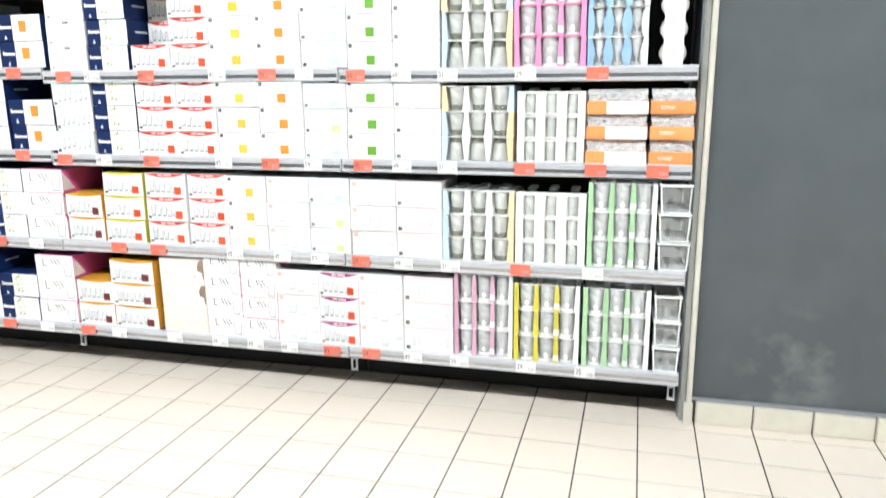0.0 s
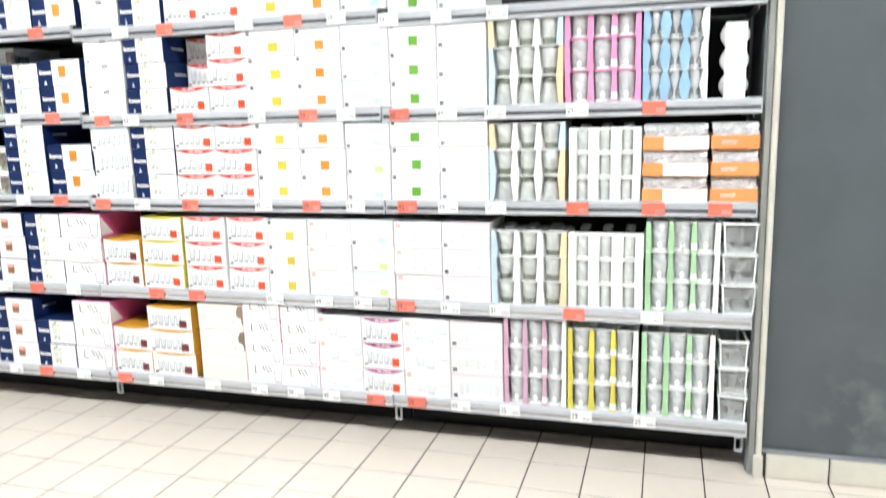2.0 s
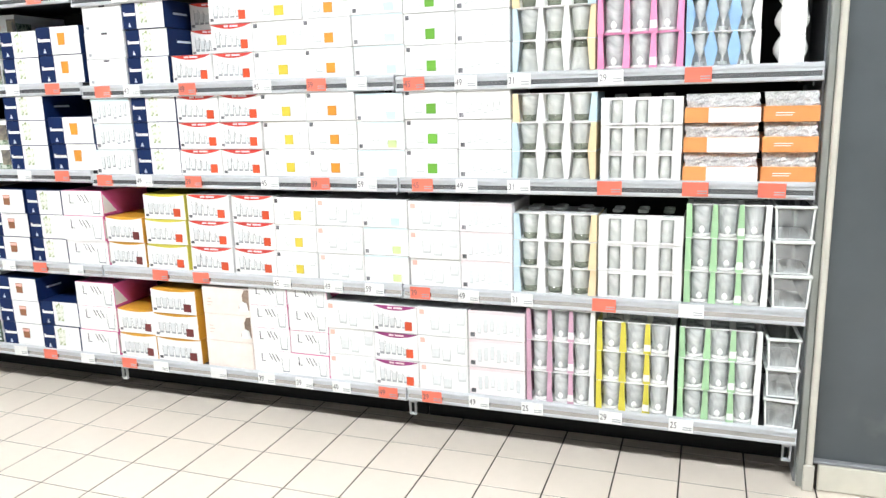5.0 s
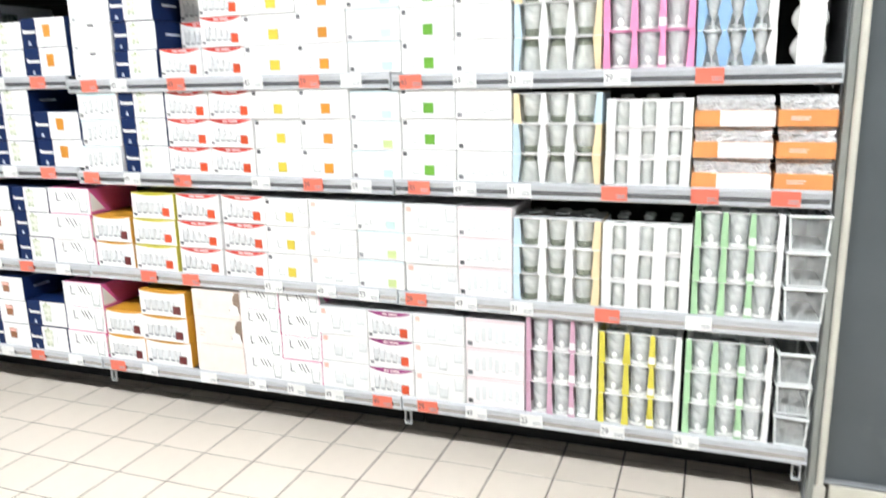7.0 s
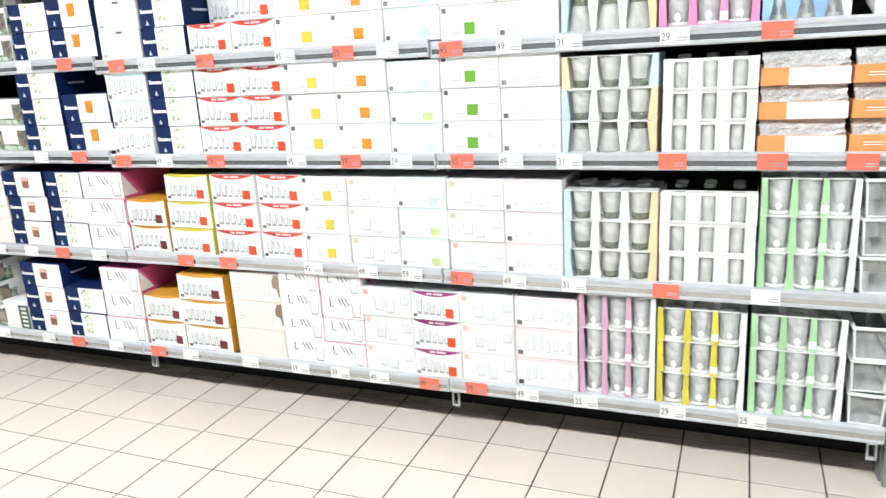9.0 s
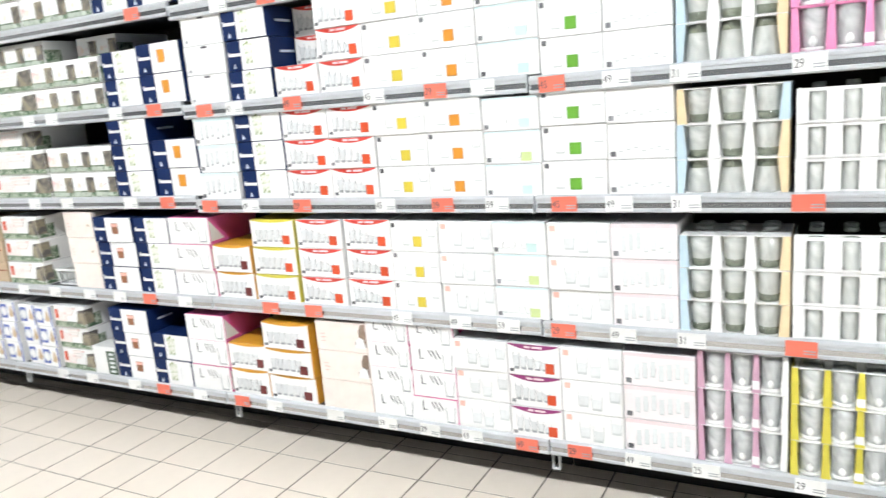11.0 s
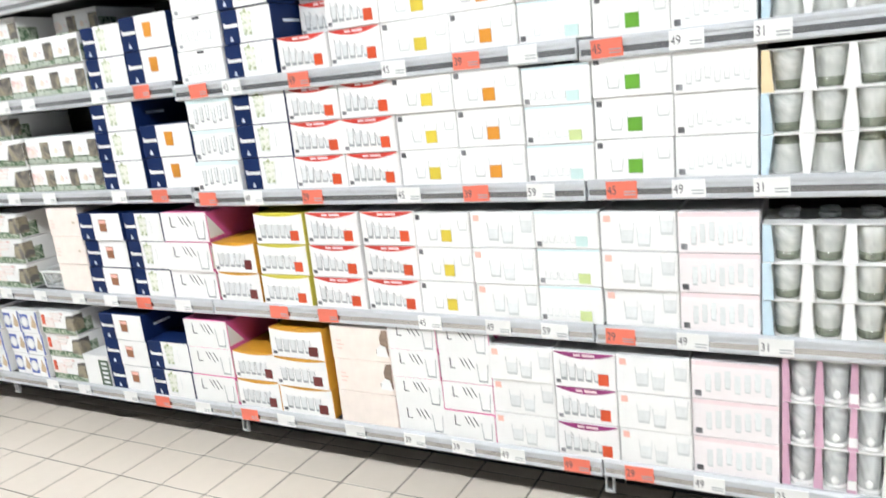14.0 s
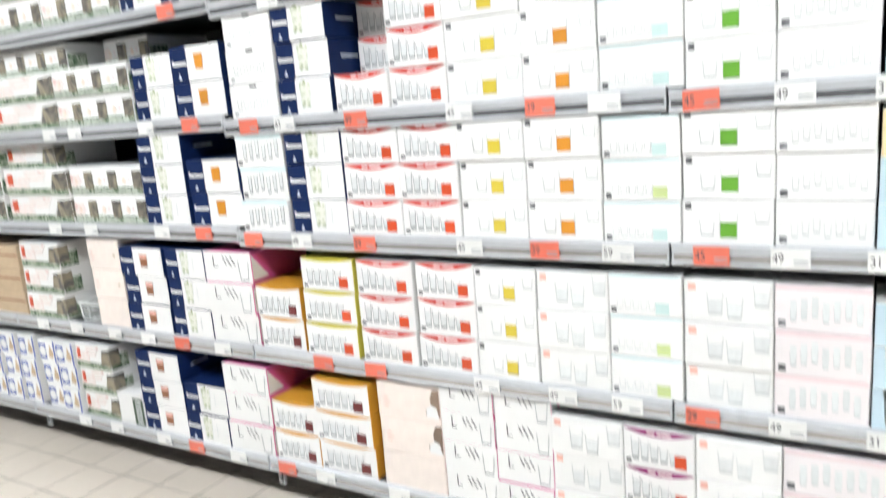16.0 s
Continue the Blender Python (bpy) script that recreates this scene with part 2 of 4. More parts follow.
def clear_material(name, tint, haze, body, rough=0.05, ior=1.45, wave=14.0, light_streak=0.1):
    """Pressed glass or film: partly clear, partly scattering; the scatter and its wavy streaks imitate refracted light;
    Fresnel drives its gloss.
    """
    m = bpy.data.materials.new(name)
    m.use_nodes = True
    t = m.node_tree
    t.nodes.remove(t.nodes["Principled BSDF"])
    see, shine, mix, fres = (t.nodes.new(k) for k in ("ShaderNodeBsdfTransparent", "ShaderNodeBsdfGlossy", "ShaderNodeMixShader", "ShaderNodeLayerWeight"))
    milk, blend, co, noise_tex, span = (t.nodes.new(k) for k in ("ShaderNodeBsdfDiffuse", "ShaderNodeMixShader", "ShaderNodeTexCoord", "ShaderNodeTexNoise", "ShaderNodeMapRange"))
    see.inputs[0].default_value = (*tint, 1)
    milk.inputs[0].default_value = (*body, 1)
    noise_tex.inputs["Scale"].default_value, noise_tex.inputs["Detail"].default_value, noise_tex.inputs["Distortion"].default_value = wave, 2, 2.5
    span.inputs["From Min"].default_value, span.inputs["From Max"].default_value = 0.35, 0.65
    span.inputs["To Min"].default_value, span.inputs["To Max"].default_value = haze - light_streak, haze + light_streak
    stretch = t.nodes.new("ShaderNodeVectorMath")
    stretch.operation = "MULTIPLY"
    stretch.inputs[1].default_value = (1.3, 1.3, 0.9)
    t.links.new(co.outputs["Object"], stretch.inputs[0])
    t.links.new(stretch.outputs[0], noise_tex.inputs["Vector"])
    t.links.new(noise_tex.outputs["Fac"], span.inputs["Value"])
    t.links.new(span.outputs[0], blend.inputs[0])
    t.links.new(see.outputs[0], blend.inputs[1])
    t.links.new(milk.outputs[0], blend.inputs[2])
    shine.inputs["Roughness"].default_value = rough
    fres.inputs["Blend"].default_value = 0.5
    curve, lift = t.nodes.new("ShaderNodeMath"), t.nodes.new("ShaderNodeMapRange")
    curve.operation = "POWER"
    curve.inputs[1].default_value = 4.0
    lift.inputs["To Min"].default_value, lift.inputs["To Max"].default_value = ((ior - 1) / (ior + 1)) ** 2, 0.14
    t.links.new(fres.outputs["Facing"], curve.inputs[0])
    t.links.new(curve.outputs[0], lift.inputs["Value"])
    t.links.new(lift.outputs[0], mix.inputs[0])
    t.links.new(blend.outputs[0], mix.inputs[1])
    t.links.new(shine.outputs[0], mix.inputs[2])
    t.links.new(mix.outputs[0], t.nodes["Material Output"].inputs[0])
    return m


GLASS = clear_material("clear_glass", (0.985, 0.99, 0.98), 0.46, (0.95, 0.97, 0.93), wave=8.0, light_streak=0.10)
JAR = clear_material("clear_jar_glass", (0.985, 0.99, 0.99), 0.42, (0.96, 0.98, 0.97), wave=8.0, light_streak=0.12)
PLASTIC = clear_material("clear_plastic", (0.93, 0.94, 0.94), 0.16, (0.9, 0.92, 0.91), wave=9.0, light_streak=0.12)
THICK = clear_material("thick_glass_base", (0.80, 0.83, 0.82), 0.6, (0.84, 0.87, 0.85), ior=1.6)
HEAVY = clear_material("heavy_olive_glass_base", (0.60, 0.63, 0.55), 0.30, (0.42, 0.45, 0.37), ior=1.6, wave=12.0, light_streak=0.15)
CORE = clear_material("glass_inside", (0.985, 0.99, 0.985), 0.07, (0.94, 0.96, 0.94), wave=5.0, light_streak=0.03)
FILM = clear_material("clear_shrink_film", (0.88, 0.90, 0.90), 0.5, (0.88, 0.89, 0.89), 0.15, 1.7, 60.0)


# ---- mesh helpers ----
def block(bm, x0, x1, y0, y1, z0, z1, bevel=0.0):
    made = bmesh.ops.create_cube(bm, size=1.0)["verts"]
    for v in made:
        v.co = Vector((x0 if v.co.x < 0 else x1, y0 if v.co.y < 0 else y1, z0 if v.co.z < 0 else z1))
    if bevel:
        edges = {e for v in made for e in v.link_edges}
        bmesh.ops.bevel(bm, geom=list(edges), offset=bevel, segments=1, affect="EDGES")
    return bm


def prism(bm, outline, y0, y1):
    """An outline in x and z, given thickness from y0 to y1."""
    front = [bm.verts.new((x, y0, z)) for x, z in outline]
    back = [bm.verts.new((x, y1, z)) for x, z in outline]
    bm.faces.new(front)
    bm.faces.new(back[::-1])
    for i in range(len(front)):
        j = (i + 1) % len(front)
        bm.faces.new((front[j], front[i], back[i], back[j]))
    return bm


def lathe(bm, profile, at=(0, 0, 0), seg=16):
    """A profile of radius and height, turned round the upright axis."""
    rings = [[bm.verts.new((at[0] + r * math.cos(2 * math.pi * i / seg), at[1] + r * math.sin(2 * math.pi * i / seg), at[2] + z)) for i in range(seg)] for r, z in profile]
    for a, b in zip(rings, rings[1:]):
        for i in range(seg):
            bm.faces.new((a[i], a[(i + 1) % seg], b[(i + 1) % seg], b[i]))
    bm.faces.new(rings[0][::-1])
    bm.faces.new(rings[-1])
    return bm


def mesh_of(name, bm, mat, smooth=False):
    bmesh.ops.recalc_face_normals(bm, faces=bm.faces)
    me = bpy.data.meshes.new(name)
    bm.to_mesh(me)
    bm.free()
    me.materials.append(mat)
    if smooth:
        for p in me.polygons:
            p.use_smooth = True
    return me


def part(name, bm, mat, parent, label="", smooth=False):
    ob = new(name, mesh_of(name, bm, mat, smooth))
    ob.parent = parent
    if label:
        ob["label"] = label
    return ob


def thing(name, label, category, group="", kind=""):
    return tagged(new(name), label, category, group, kind)


# ---- lamps of the hall, above and behind the walk ----
def ceiling_light(x, y):
    lamp = thing("ceiling_light", "long white fluorescent light under the ceiling", "ceiling light", "lights of the aisle", "")
    lamp.location = (x, y, 3.42)
    part("housing", block(bmesh.new(), -0.8, 0.8, -0.12, 0.12, 0.0, 0.08, 0.006), PLASTER, lamp)
    glow = bpy.data.materials.get("lamp_diffuser")
    if glow is None:
        glow = bpy.data.materials.new("lamp_diffuser")
        glow.use_nodes = True
        glow.node_tree.nodes["Principled BSDF"].inputs["Emission Color"].default_value = (0.93, 0.97, 1.0, 1)
        glow.node_tree.nodes["Principled BSDF"].inputs["Emission Strength"].default_value = LAMP
    part("diffuser", block(bmesh.new(), -0.78, 0.78, -0.1, 0.1, -0.03, -0.002, 0.004), glow, lamp, "glowing white diffuser")


LAMP = 64.0
for lx in (-6.6, -5.0, -3.4, -1.8, -0.2, 1.4, 3.0):
    ceiling_light(lx, -2.5)

# ---- the setting ----
BAY = 1.31
PX, PY, X0, Y0 = 0.1985, 0.1985, -1.965, -0.243  # floor tile pitch and a joint crossing
DEPTH = 0.48
BASES = {1: (0.19, 0.189, 0.19, 0.193), 2: (0.572, 0.572, 0.573, 0.571), 3: (0.957, 0.957, 0.943, 0.944), 4: (1.298, 1.298, 1.281, 1.274), 5: (1.645, 1.639, 1.62, 1.602)}


def base_of(shelf, x):
    bay = min(3, max(0, int(math.floor((x + 4 * BAY) / BAY))))
    return BASES[shelf][bay]


def structure(name, bm, mat, label, category):
    return tagged(new(name, mesh_of(name, bm, mat)), label, category, "", "structure")


floor = structure("floor", block(bmesh.new(), -9, 4, -4.6, 0.9, -0.05, -0.0014), GROUT, "cream square tiled shop floor with dark grout", "floor")
structure("ceiling", block(bmesh.new(), -9, 4, -4.6, 0.9, 3.5, 3.6), CEILING, "unseen ceiling over the aisle, greyed to cut bounce light", "ceiling")
# added to close the aisle; its dark tone also shows in the rail reflections
structure("wall_south", block(bmesh.new(), -9, 4, -4.7, -4.6, 0, 3.5), FAR_WALL, "unseen stand-in wall across the aisle, darkened to cut fill light", "wall")
structure("wall_west", block(bmesh.new(), -9.1, -9, -4.7, 0.9, 0, 3.5), PLASTER, "plain white wall at the end of the aisle", "wall")
structure("wall_east", block(bmesh.new(), 4, 4.1, -4.7, 0.9, 0, 3.5), PLASTER, "plain white wall closing the aisle", "wall")
structure("wall_back", block(bmesh.new(), -9, 0.006, 0.6, 0.7, 0, 3.5), PLASTER, "plain wall behind the shelving", "wall")
dark = structure("wall_north", block(bmesh.new(), 0.008, 4, 0.042, 0.142, 0, 3.5), WALL_DARK, "dark grey painted wall panel with pale scuffs", "wall")

# skirting of cream tiles with a metal strip on top, under the dark wall
skirting = tagged(new("baseboard"), "cream tile skirting with a worn grey metal strip", "skirting", "", "structure")
part("strip", block(bmesh.new(), 0.008, 3.9, 0.016, 0.041, 0.088, 0.097, 0.002), STEEL, skirting, "scuffed grey metal strip")
part("bed", block(bmesh.new(), 0.008, 3.9, 0.030, 0.041, 0.0, 0.087), GROUT, skirting)
skirt_tile = mesh_of("tile", block(bmesh.new(), 0.0025, PX - 0.0025, 0.015, 0.0295, 0.002, 0.086, 0.003), BASE_TILE)
for i in range(18):
    ob = new("tile", skirt_tile)
    ob.parent = skirting
    ob.location.x = 0.020 + PX * i


def shelving_bay(i):
    x0 = -BAY * (i + 1)
    x1 = x0 + BAY
    right = -0.042 if i == 0 else x1 - 0.003
    bay = thing("shelving_bay", "grey steel supermarket shelving bay with five loaded shelves", "shelving", "bays of shelving")
    bay.location = (x0, 0, 0)
    w = right - x0 - 0.003
    part("back_panel", block(bmesh.new(), 0, w, DEPTH, DEPTH + 0.02, 0.05, 2.2), BACK, bay, "back panel, blackened to deepen the shade")
    # its black also stands in for the shade under the bottom shelf
    kick = 0.21
    part("kick_plate", block(bmesh.new(), 0, w, kick, kick + 0.015, 0.0, 0.1), BACK, bay, "recessed kick plate, blackened for the shade below")
    bm = bmesh.new()
    block(bm, -0.015, 0.015, DEPTH - 0.05, DEPTH - 0.002, 0.0, 2.2)
    for k in range(40):
        block(bm, -0.006, 0.006, DEPTH - 0.053, DEPTH - 0.05, 0.2 + 0.05 * k, 0.225 + 0.05 * k)
    part("upright", bm, SHELF, bay, "slotted upright, darkened as if in shade")
    for s in range(1, 6):
        z = BASES[s][3 - i]
        shelf = part("shelf", block(bmesh.new(), 0.0, w, 0.012, DEPTH - 0.055, z - 0.032, z - 0.002, 0.002), SHELF, bay)
        rail = bmesh.new()
        outline = [(0.012, z + 0.002), (0.002, z + 0.003), (-0.004, z - 0.003), (-0.004, z - 0.010), (-0.001, z - 0.013), (-0.001, z - 0.034), (-0.005, z - 0.037), (-0.005, z - 0.044), (0.002, z - 0.048), (0.012, z - 0.046)]
        a = [rail.verts.new((0.0, y, q)) for y, q in outline]
        b = [rail.verts.new((w, y, q)) for y, q in outline]
        rail.faces.new(a)
        rail.faces.new(b[::-1])
        for k in range(len(a)):
            rail.faces.new((a[k - 1], a[k], b[k], b[k - 1]))
        part("price_rail", rail, RAIL, shelf, "grey plastic price rail")
        part("groove", block(bmesh.new(), 0.004, w - 0.004, -0.0022, -0.0012, z - 0.035, z - 0.0205), RAIL_DARK, shelf)
        for q in (0.02, w - 0.02):
            bm = bmesh.new()
            prism(bm, [(q - 0.0015, z - 0.034), (q + 0.0015, z - 0.034), (q + 0.0015, z - 0.06), (q - 0.0015, z - 0.06)], 0.03, DEPTH - 0.05)
            part("bracket", bm, STEEL, shelf)
    z = BASES[1][3 - i]
    for q in ((0.0,) if i else (0.0, w - 0.02)):
        bm = bmesh.new()
        for u in (-0.0135, 0.0075):
            block(bm, q + u, q + u + 0.006, 0.040, 0.052, 0.072, z - 0.05, 0.0015)
        block(bm, q - 0.0075, q + 0.0075, 0.0402, 0.0518, 0.072, 0.080)
        block(bm, q - 0.0075, q + 0.0075, 0.0402, 0.0518, z - 0.072, z - 0.05)
        block(bm, q - 0.0135, q + 0.0135, 0.053, 0.110, z - 0.075, z - 0.05)
        part("foot", bm, RAIL, bay, "pale grey slotted levelling foot")
    return bay


for i in range(4):
    shelving_bay(i)

# the end post of the shelving, beside the dark wall
post = thing("end_post", "cream painted steel post beside the dark wall", "post")
part("column", block(bmesh.new(), -0.034, -0.0125, 0.026, 0.075, 0.0, 3.2, 0.003), POST_SIDE, post, "column face in grey-green, toned as the post's shaded side")
part("edge_strip", block(bmesh.new(), -0.012, 0.007, 0.012, 0.041, 0.0, 3.2, 0.004), POST, post, "cream painted edge strip")
part("shoe", block(bmesh.new(), -0.020, 0.012, 0.004, 0.0115, 0.0, 0.085, 0.003), POST, post, "chipped cream corner shoe")
bm = bmesh.new()
block(bm, -0.040, -0.031, 0.06, 0.42, 0.0, 2.3)
part("side_panel", bm, STEEL, post, "dark grey side panel")


# ---- printed cartons ----
def flat(bm, x0, x1, z0, z1, lift=0.0012):
    return block(bm, x0, x1, -lift, -0.0002, z0, z1)


def tumbler(bm, x, z, w, h, taper=0.82, lift=0.0012, base=0.12):
    """A printed tumbler: two sides and a heavy base as one flat stroke."""
    a, b, k = w / 2, w / 2 * taper, max(0.0007, w * 0.032)
    prism(bm, [(x - a, z + h), (x - a + k, z + h), (x - b + k, z + h * base), (x + b - k, z + h * base), (x + a - k, z + h), (x + a, z + h), (x + b, z), (x - b, z)], -lift, -0.0002)
    return bm


def pour(bm, x, z, w, h, taper=0.82, lift=0.0008):
    a, b = w / 2, w / 2 * taper
    return prism(bm, [(x - a, z + h), (x + a, z + h), (x + b, z), (x - b, z)], -lift, -0.0002)


def arc_band(bm, w, h, z, lift=0.0013):
    """A cap of colour along the top edge, its lower edge bowed."""
    pts = [(-w / 2, z), (w / 2, z)]
    for k in range(9):
        u = 1 - 2 * k / 8
        pts.append((u * w / 2, z - h * (1 - u * u) - 0.0015))
    return prism(bm, pts, -lift, -0.0002)


def front(ob, name, bm, mat, label=""):
    return part(name, bm, mat, ob, label)


LABELS = {
    "red": "white carton of tumblers with red cap and red square",
    "purple": "white carton of tumblers with purple cap and red square",
    "amber": "white carton of tumblers with orange top and sides",
    "lemon": "white carton of tumblers with yellow top and sides",
    "yellow": "white carton of tumblers with a yellow square",
    "orange": "white carton of tumblers with an orange square",
    "green": "white carton of tumblers with a green square",
    "aqua": "white carton of tumblers with a pale aqua square",
    "lime": "white carton of tumblers with a pale lime square",
    "faint": "white carton with a faint printed row of glasses",
    "plain": "plain white carton of glasses with a small tab",
    "row": "white carton with pale blue top and six printed glasses",
    "trio": "white carton with three grey printed tumblers",
    "rose": "white and pale pink carton with a row of printed glasses",
    "strokes": "white carton with dark pen strokes, glass picture and pink sides",
    "navy_green": "navy and white carton with a green drink picture",
    "navy_orange": "navy and white carton with an orange drink picture",
    "navy_brown": "navy and white carton with a brown drink picture",
    "beige": "beige cardboard carton with a torn corner opening",
    "beige_plain": "plain beige cardboard carton under two opened ones",
    "kraft": "brown cardboard carton stacked on the shelf",
    "sleeve": "white and green cardboard sleeve with cut-out windows",
    "sleeve_script": "white and green sleeve carton with red script and orange picture",
    "plates": "white and blue carton with round plate pictures",
    "small_green": "small white carton with striped dark green side",
}


def prism_x(bm, pts, x0, x1):
    """A flat shape in depth and height, given a thickness across."""
    a = [bm.verts.new((x0, y, z)) for y, z in pts]
    b = [bm.verts.new((x1, y, z)) for y, z in pts]
    bm.faces.new(a)
    bm.faces.new(b[::-1])
    for k in range(len(a)):
        bm.faces.new((a[k - 1], b[k - 1], b[k], a[k]))
    bmesh.ops.recalc_face_normals(bm, faces=bm.faces)
    return bm


def carton(style, w, h, d):
    ob = thing("carton", LABELS[style], "carton", "cartons of " + style.replace("_", " ") + " print")
    shell = WHITE
    side = {"amber": AMBER, "lemon": LEMON, "navy_green": NAVY, "navy_orange": NAVY, "navy_brown": NAVY, "beige": BEIGE, "beige_plain": BEIGE, "kraft": KRAFT, "strokes": HOT_PINK, "rose": PALE_ROSE, "trio": WHITE}.get(style, WHITE)
    part("body", block(bmesh.new(), -w / 2, w / 2, 0.0, d, 0.0, h - 0.0014, 0.0022), side, ob)
    if side in (AMBER, LEMON, HOT_PINK):
        rim = 0.0 if side is HOT_PINK else 0.001
        part("front_panel", flat(bmesh.new(), -w / 2 + rim, w / 2 - rim, rim, h - 0.0014 - rim, 0.0006), WHITE, ob, "white front")
        if side is HOT_PINK:
            part("side_flash", prism_x(bmesh.new(), [(0.004, h * 0.1), (0.004, h * 0.9), (d * 0.28, h * 0.12)], w / 2 - 0.0003, w / 2 + 0.0008), WHITE, ob, "white wedge printed on the pink side")
    L = 0.0018
    if style in ("red", "purple", "amber", "lemon"):
        cap = {"red": RED, "purple": PURPLE, "amber": AMBER, "lemon": LEMON}[style]
        front(ob, "cap_print", arc_band(bmesh.new(), w * 0.96, h * (0.15 if side is WHITE else 0.08), h - 0.002, L), cap)
        if side is WHITE:
            for k, wd in ((-0.16, 0.11), (-0.02, 0.2)):
                front(ob, "lettering", flat(bmesh.new(), w * k, w * (k + wd), h * 0.875, h * 0.94, L + 0.0006), ROSE)
        for k in range(5):
            hh = h * (0.54 - 0.06 * k) if side is WHITE else h * 0.46
            front(ob, "glass_print", tumbler(bmesh.new(), w * (-0.33 + 0.135 * k), h * 0.19, w * 0.115, hh, 0.8, L, 0.16), GREY)
            front(ob, "glass_shade_print", pour(bmesh.new(), w * (-0.33 + 0.135 * k), h * 0.2, w * 0.1, hh * 0.8, 0.85, 0.001), PALE_GREY) if side is WHITE else None
            if side is not WHITE:
                front(ob, "glass_shade_print", pour(bmesh.new(), w * (-0.33 + 0.135 * k), h * 0.2, w * 0.1, hh * 0.9, 0.85, 0.001), PALE_GREY)
        front(ob, "square_print", flat(bmesh.new(), w * 0.225, w * 0.385, h * 0.12, h * 0.43, L + 0.0004), WINE if style == "amber" else VERMILION)
        front(ob, "code_print", flat(bmesh.new(), -w * 0.46, -w * 0.39, h * 0.1, h * 0.2, L), CODE)
    elif style in ("yellow", "orange", "green", "aqua", "lime"):
        col = {"yellow": YELLOW, "orange": ORANGE, "green": GREEN, "aqua": AQUA, "lime": PALE_LIME}[style]
        low = style in ("aqua", "lime")
        mid = {"yellow": 0.075, "orange": 0.045, "green": 0.02}.get(style, 0.24)
        front(ob, "square_print", flat(bmesh.new(), w * (mid - 0.09), w * (mid + 0.09), h * (0.08 if low else 0.17), h * (0.34 if low else 0.50), L), col)
        if not low:
            front(ob, "glass_print", tumbler(bmesh.new(), w * mid, h * 0.16, w * 0.2, h * 0.55, 0.95, L - 0.0005, 0.05), MID_GREY)
            front(ob, "glass_print", tumbler(bmesh.new(), w * (mid - 0.24), h * 0.20, w * 0.17, h * 0.34, 0.8, L), MID_GREY)
            front(ob, "glass_print", tumbler(bmesh.new(), w * 0.38, h * 0.48, w * 0.17, h * 0.3, 0.8, L), MID_GREY)
        else:
            for k in range(5):
                front(ob, "glass_print", tumbler(bmesh.new(), w * (-0.34 + 0.11 * k), h * 0.16, w * 0.09, h * 0.22, 0.8, L), PALE_GREY)
        front(ob, "code_print", flat(bmesh.new(), -w * 0.465, -w * 0.395, h * (0.07 if low else 0.79), h * (0.2 if low else 0.93), L), CODE)
        if low:
            front(ob, "top_print", flat(bmesh.new(), -w * 0.49, w * 0.49, h * 0.93, h * 0.985, L), PALE_AQUA)
    elif style in ("faint", "rose", "row"):
        n = 7 if style != "row" else 6
        for k in range(n):
            bm = tumbler(bmesh.new(), w * (-0.3 + 0.68 * k / (n - 1)), h * (0.2 + 0.05 * (k % 3)), w * 0.075, h * (0.3 if style != "row" else 0.5), 0.8, L)
            front(ob, "glass_print", bm, GREY if style == "row" else MID_GREY)
            if style != "faint":
                front(ob, "glass_shade_print", pour(bmesh.new(), w * (-0.3 + 0.68 * k / (n - 1)), h * (0.2 + 0.05 * (k % 3)), w * 0.07, h * (0.46 if style == "rose" else 0.5), 0.85, 0.001), LIGHT_GREY)
        front(ob, "code_print", flat(bmesh.new(), -w * 0.46, -w * 0.38, h * 0.08, h * 0.22, L), CODE)
        if style == "rose":
            front(ob, "top_print", flat(bmesh.new(), -w * 0.49, w * 0.49, h * 0.88, h * 0.985, L), ROSE)
        if style == "row":
            front(ob, "top_print", flat(bmesh.new(), -w * 0.49, w * 0.49, h * 0.86, h * 0.985, L), PALE_AQUA)
    elif style == "plain":
        for k in range(5):
            front(ob, "glass_print", tumbler(bmesh.new(), w * (-0.3 + 0.14 * k), h * 0.25, w * 0.09, h * 0.3, 0.8, L), PALE_GREY)
        front(ob, "tab", flat(bmesh.new(), -w * 0.04, w * 0.1, h * 0.88, h * 0.95, L), INK)
        front(ob, "code_print", flat(bmesh.new(), -w * 0.42, -w * 0.35, h * 0.1, h * 0.2, L), GREY)
    elif style == "trio":
        for x, z in ((-0.14, 0.2), (0.08, 0.12), (0.38, 0.42)):
            front(ob, "glass_print", tumbler(bmesh.new(), w * x, h * z, w * 0.19, h * 0.5, 0.8, L), MID_GREY)
            front(ob, "glass_shade_print", pour(bmesh.new(), w * x, h * z, w * 0.17, h * 0.34, 0.85, 0.001), LIGHT_GREY)
        front(ob, "square_print", flat(bmesh.new(), -w * 0.45, -w * 0.36, h * 0.74, h * 0.9, L), SALMON)
    elif style == "strokes":
        for x, lean, ln in ((-0.3, 0.0, 0.36), (-0.06, 0.035, 0.26), (0.03, 0.05, 0.34), (0.12, 0.045, 0.3)):
            bm = bmesh.new()
            prism(bm, [(w * (x - lean), h * 0.84), (w * (x - lean) + 0.0028, h * 0.84), (w * (x + lean) + 0.0028, h * (0.84 - ln)), (w * (x + lean), h * (0.84 - ln))], -L, -0.0003)
            front(ob, "stroke_print", bm, INK)
        front(ob, "stroke_print", flat(bmesh.new(), -w * 0.28, -w * 0.2, h * 0.48, h * 0.505, L), INK)
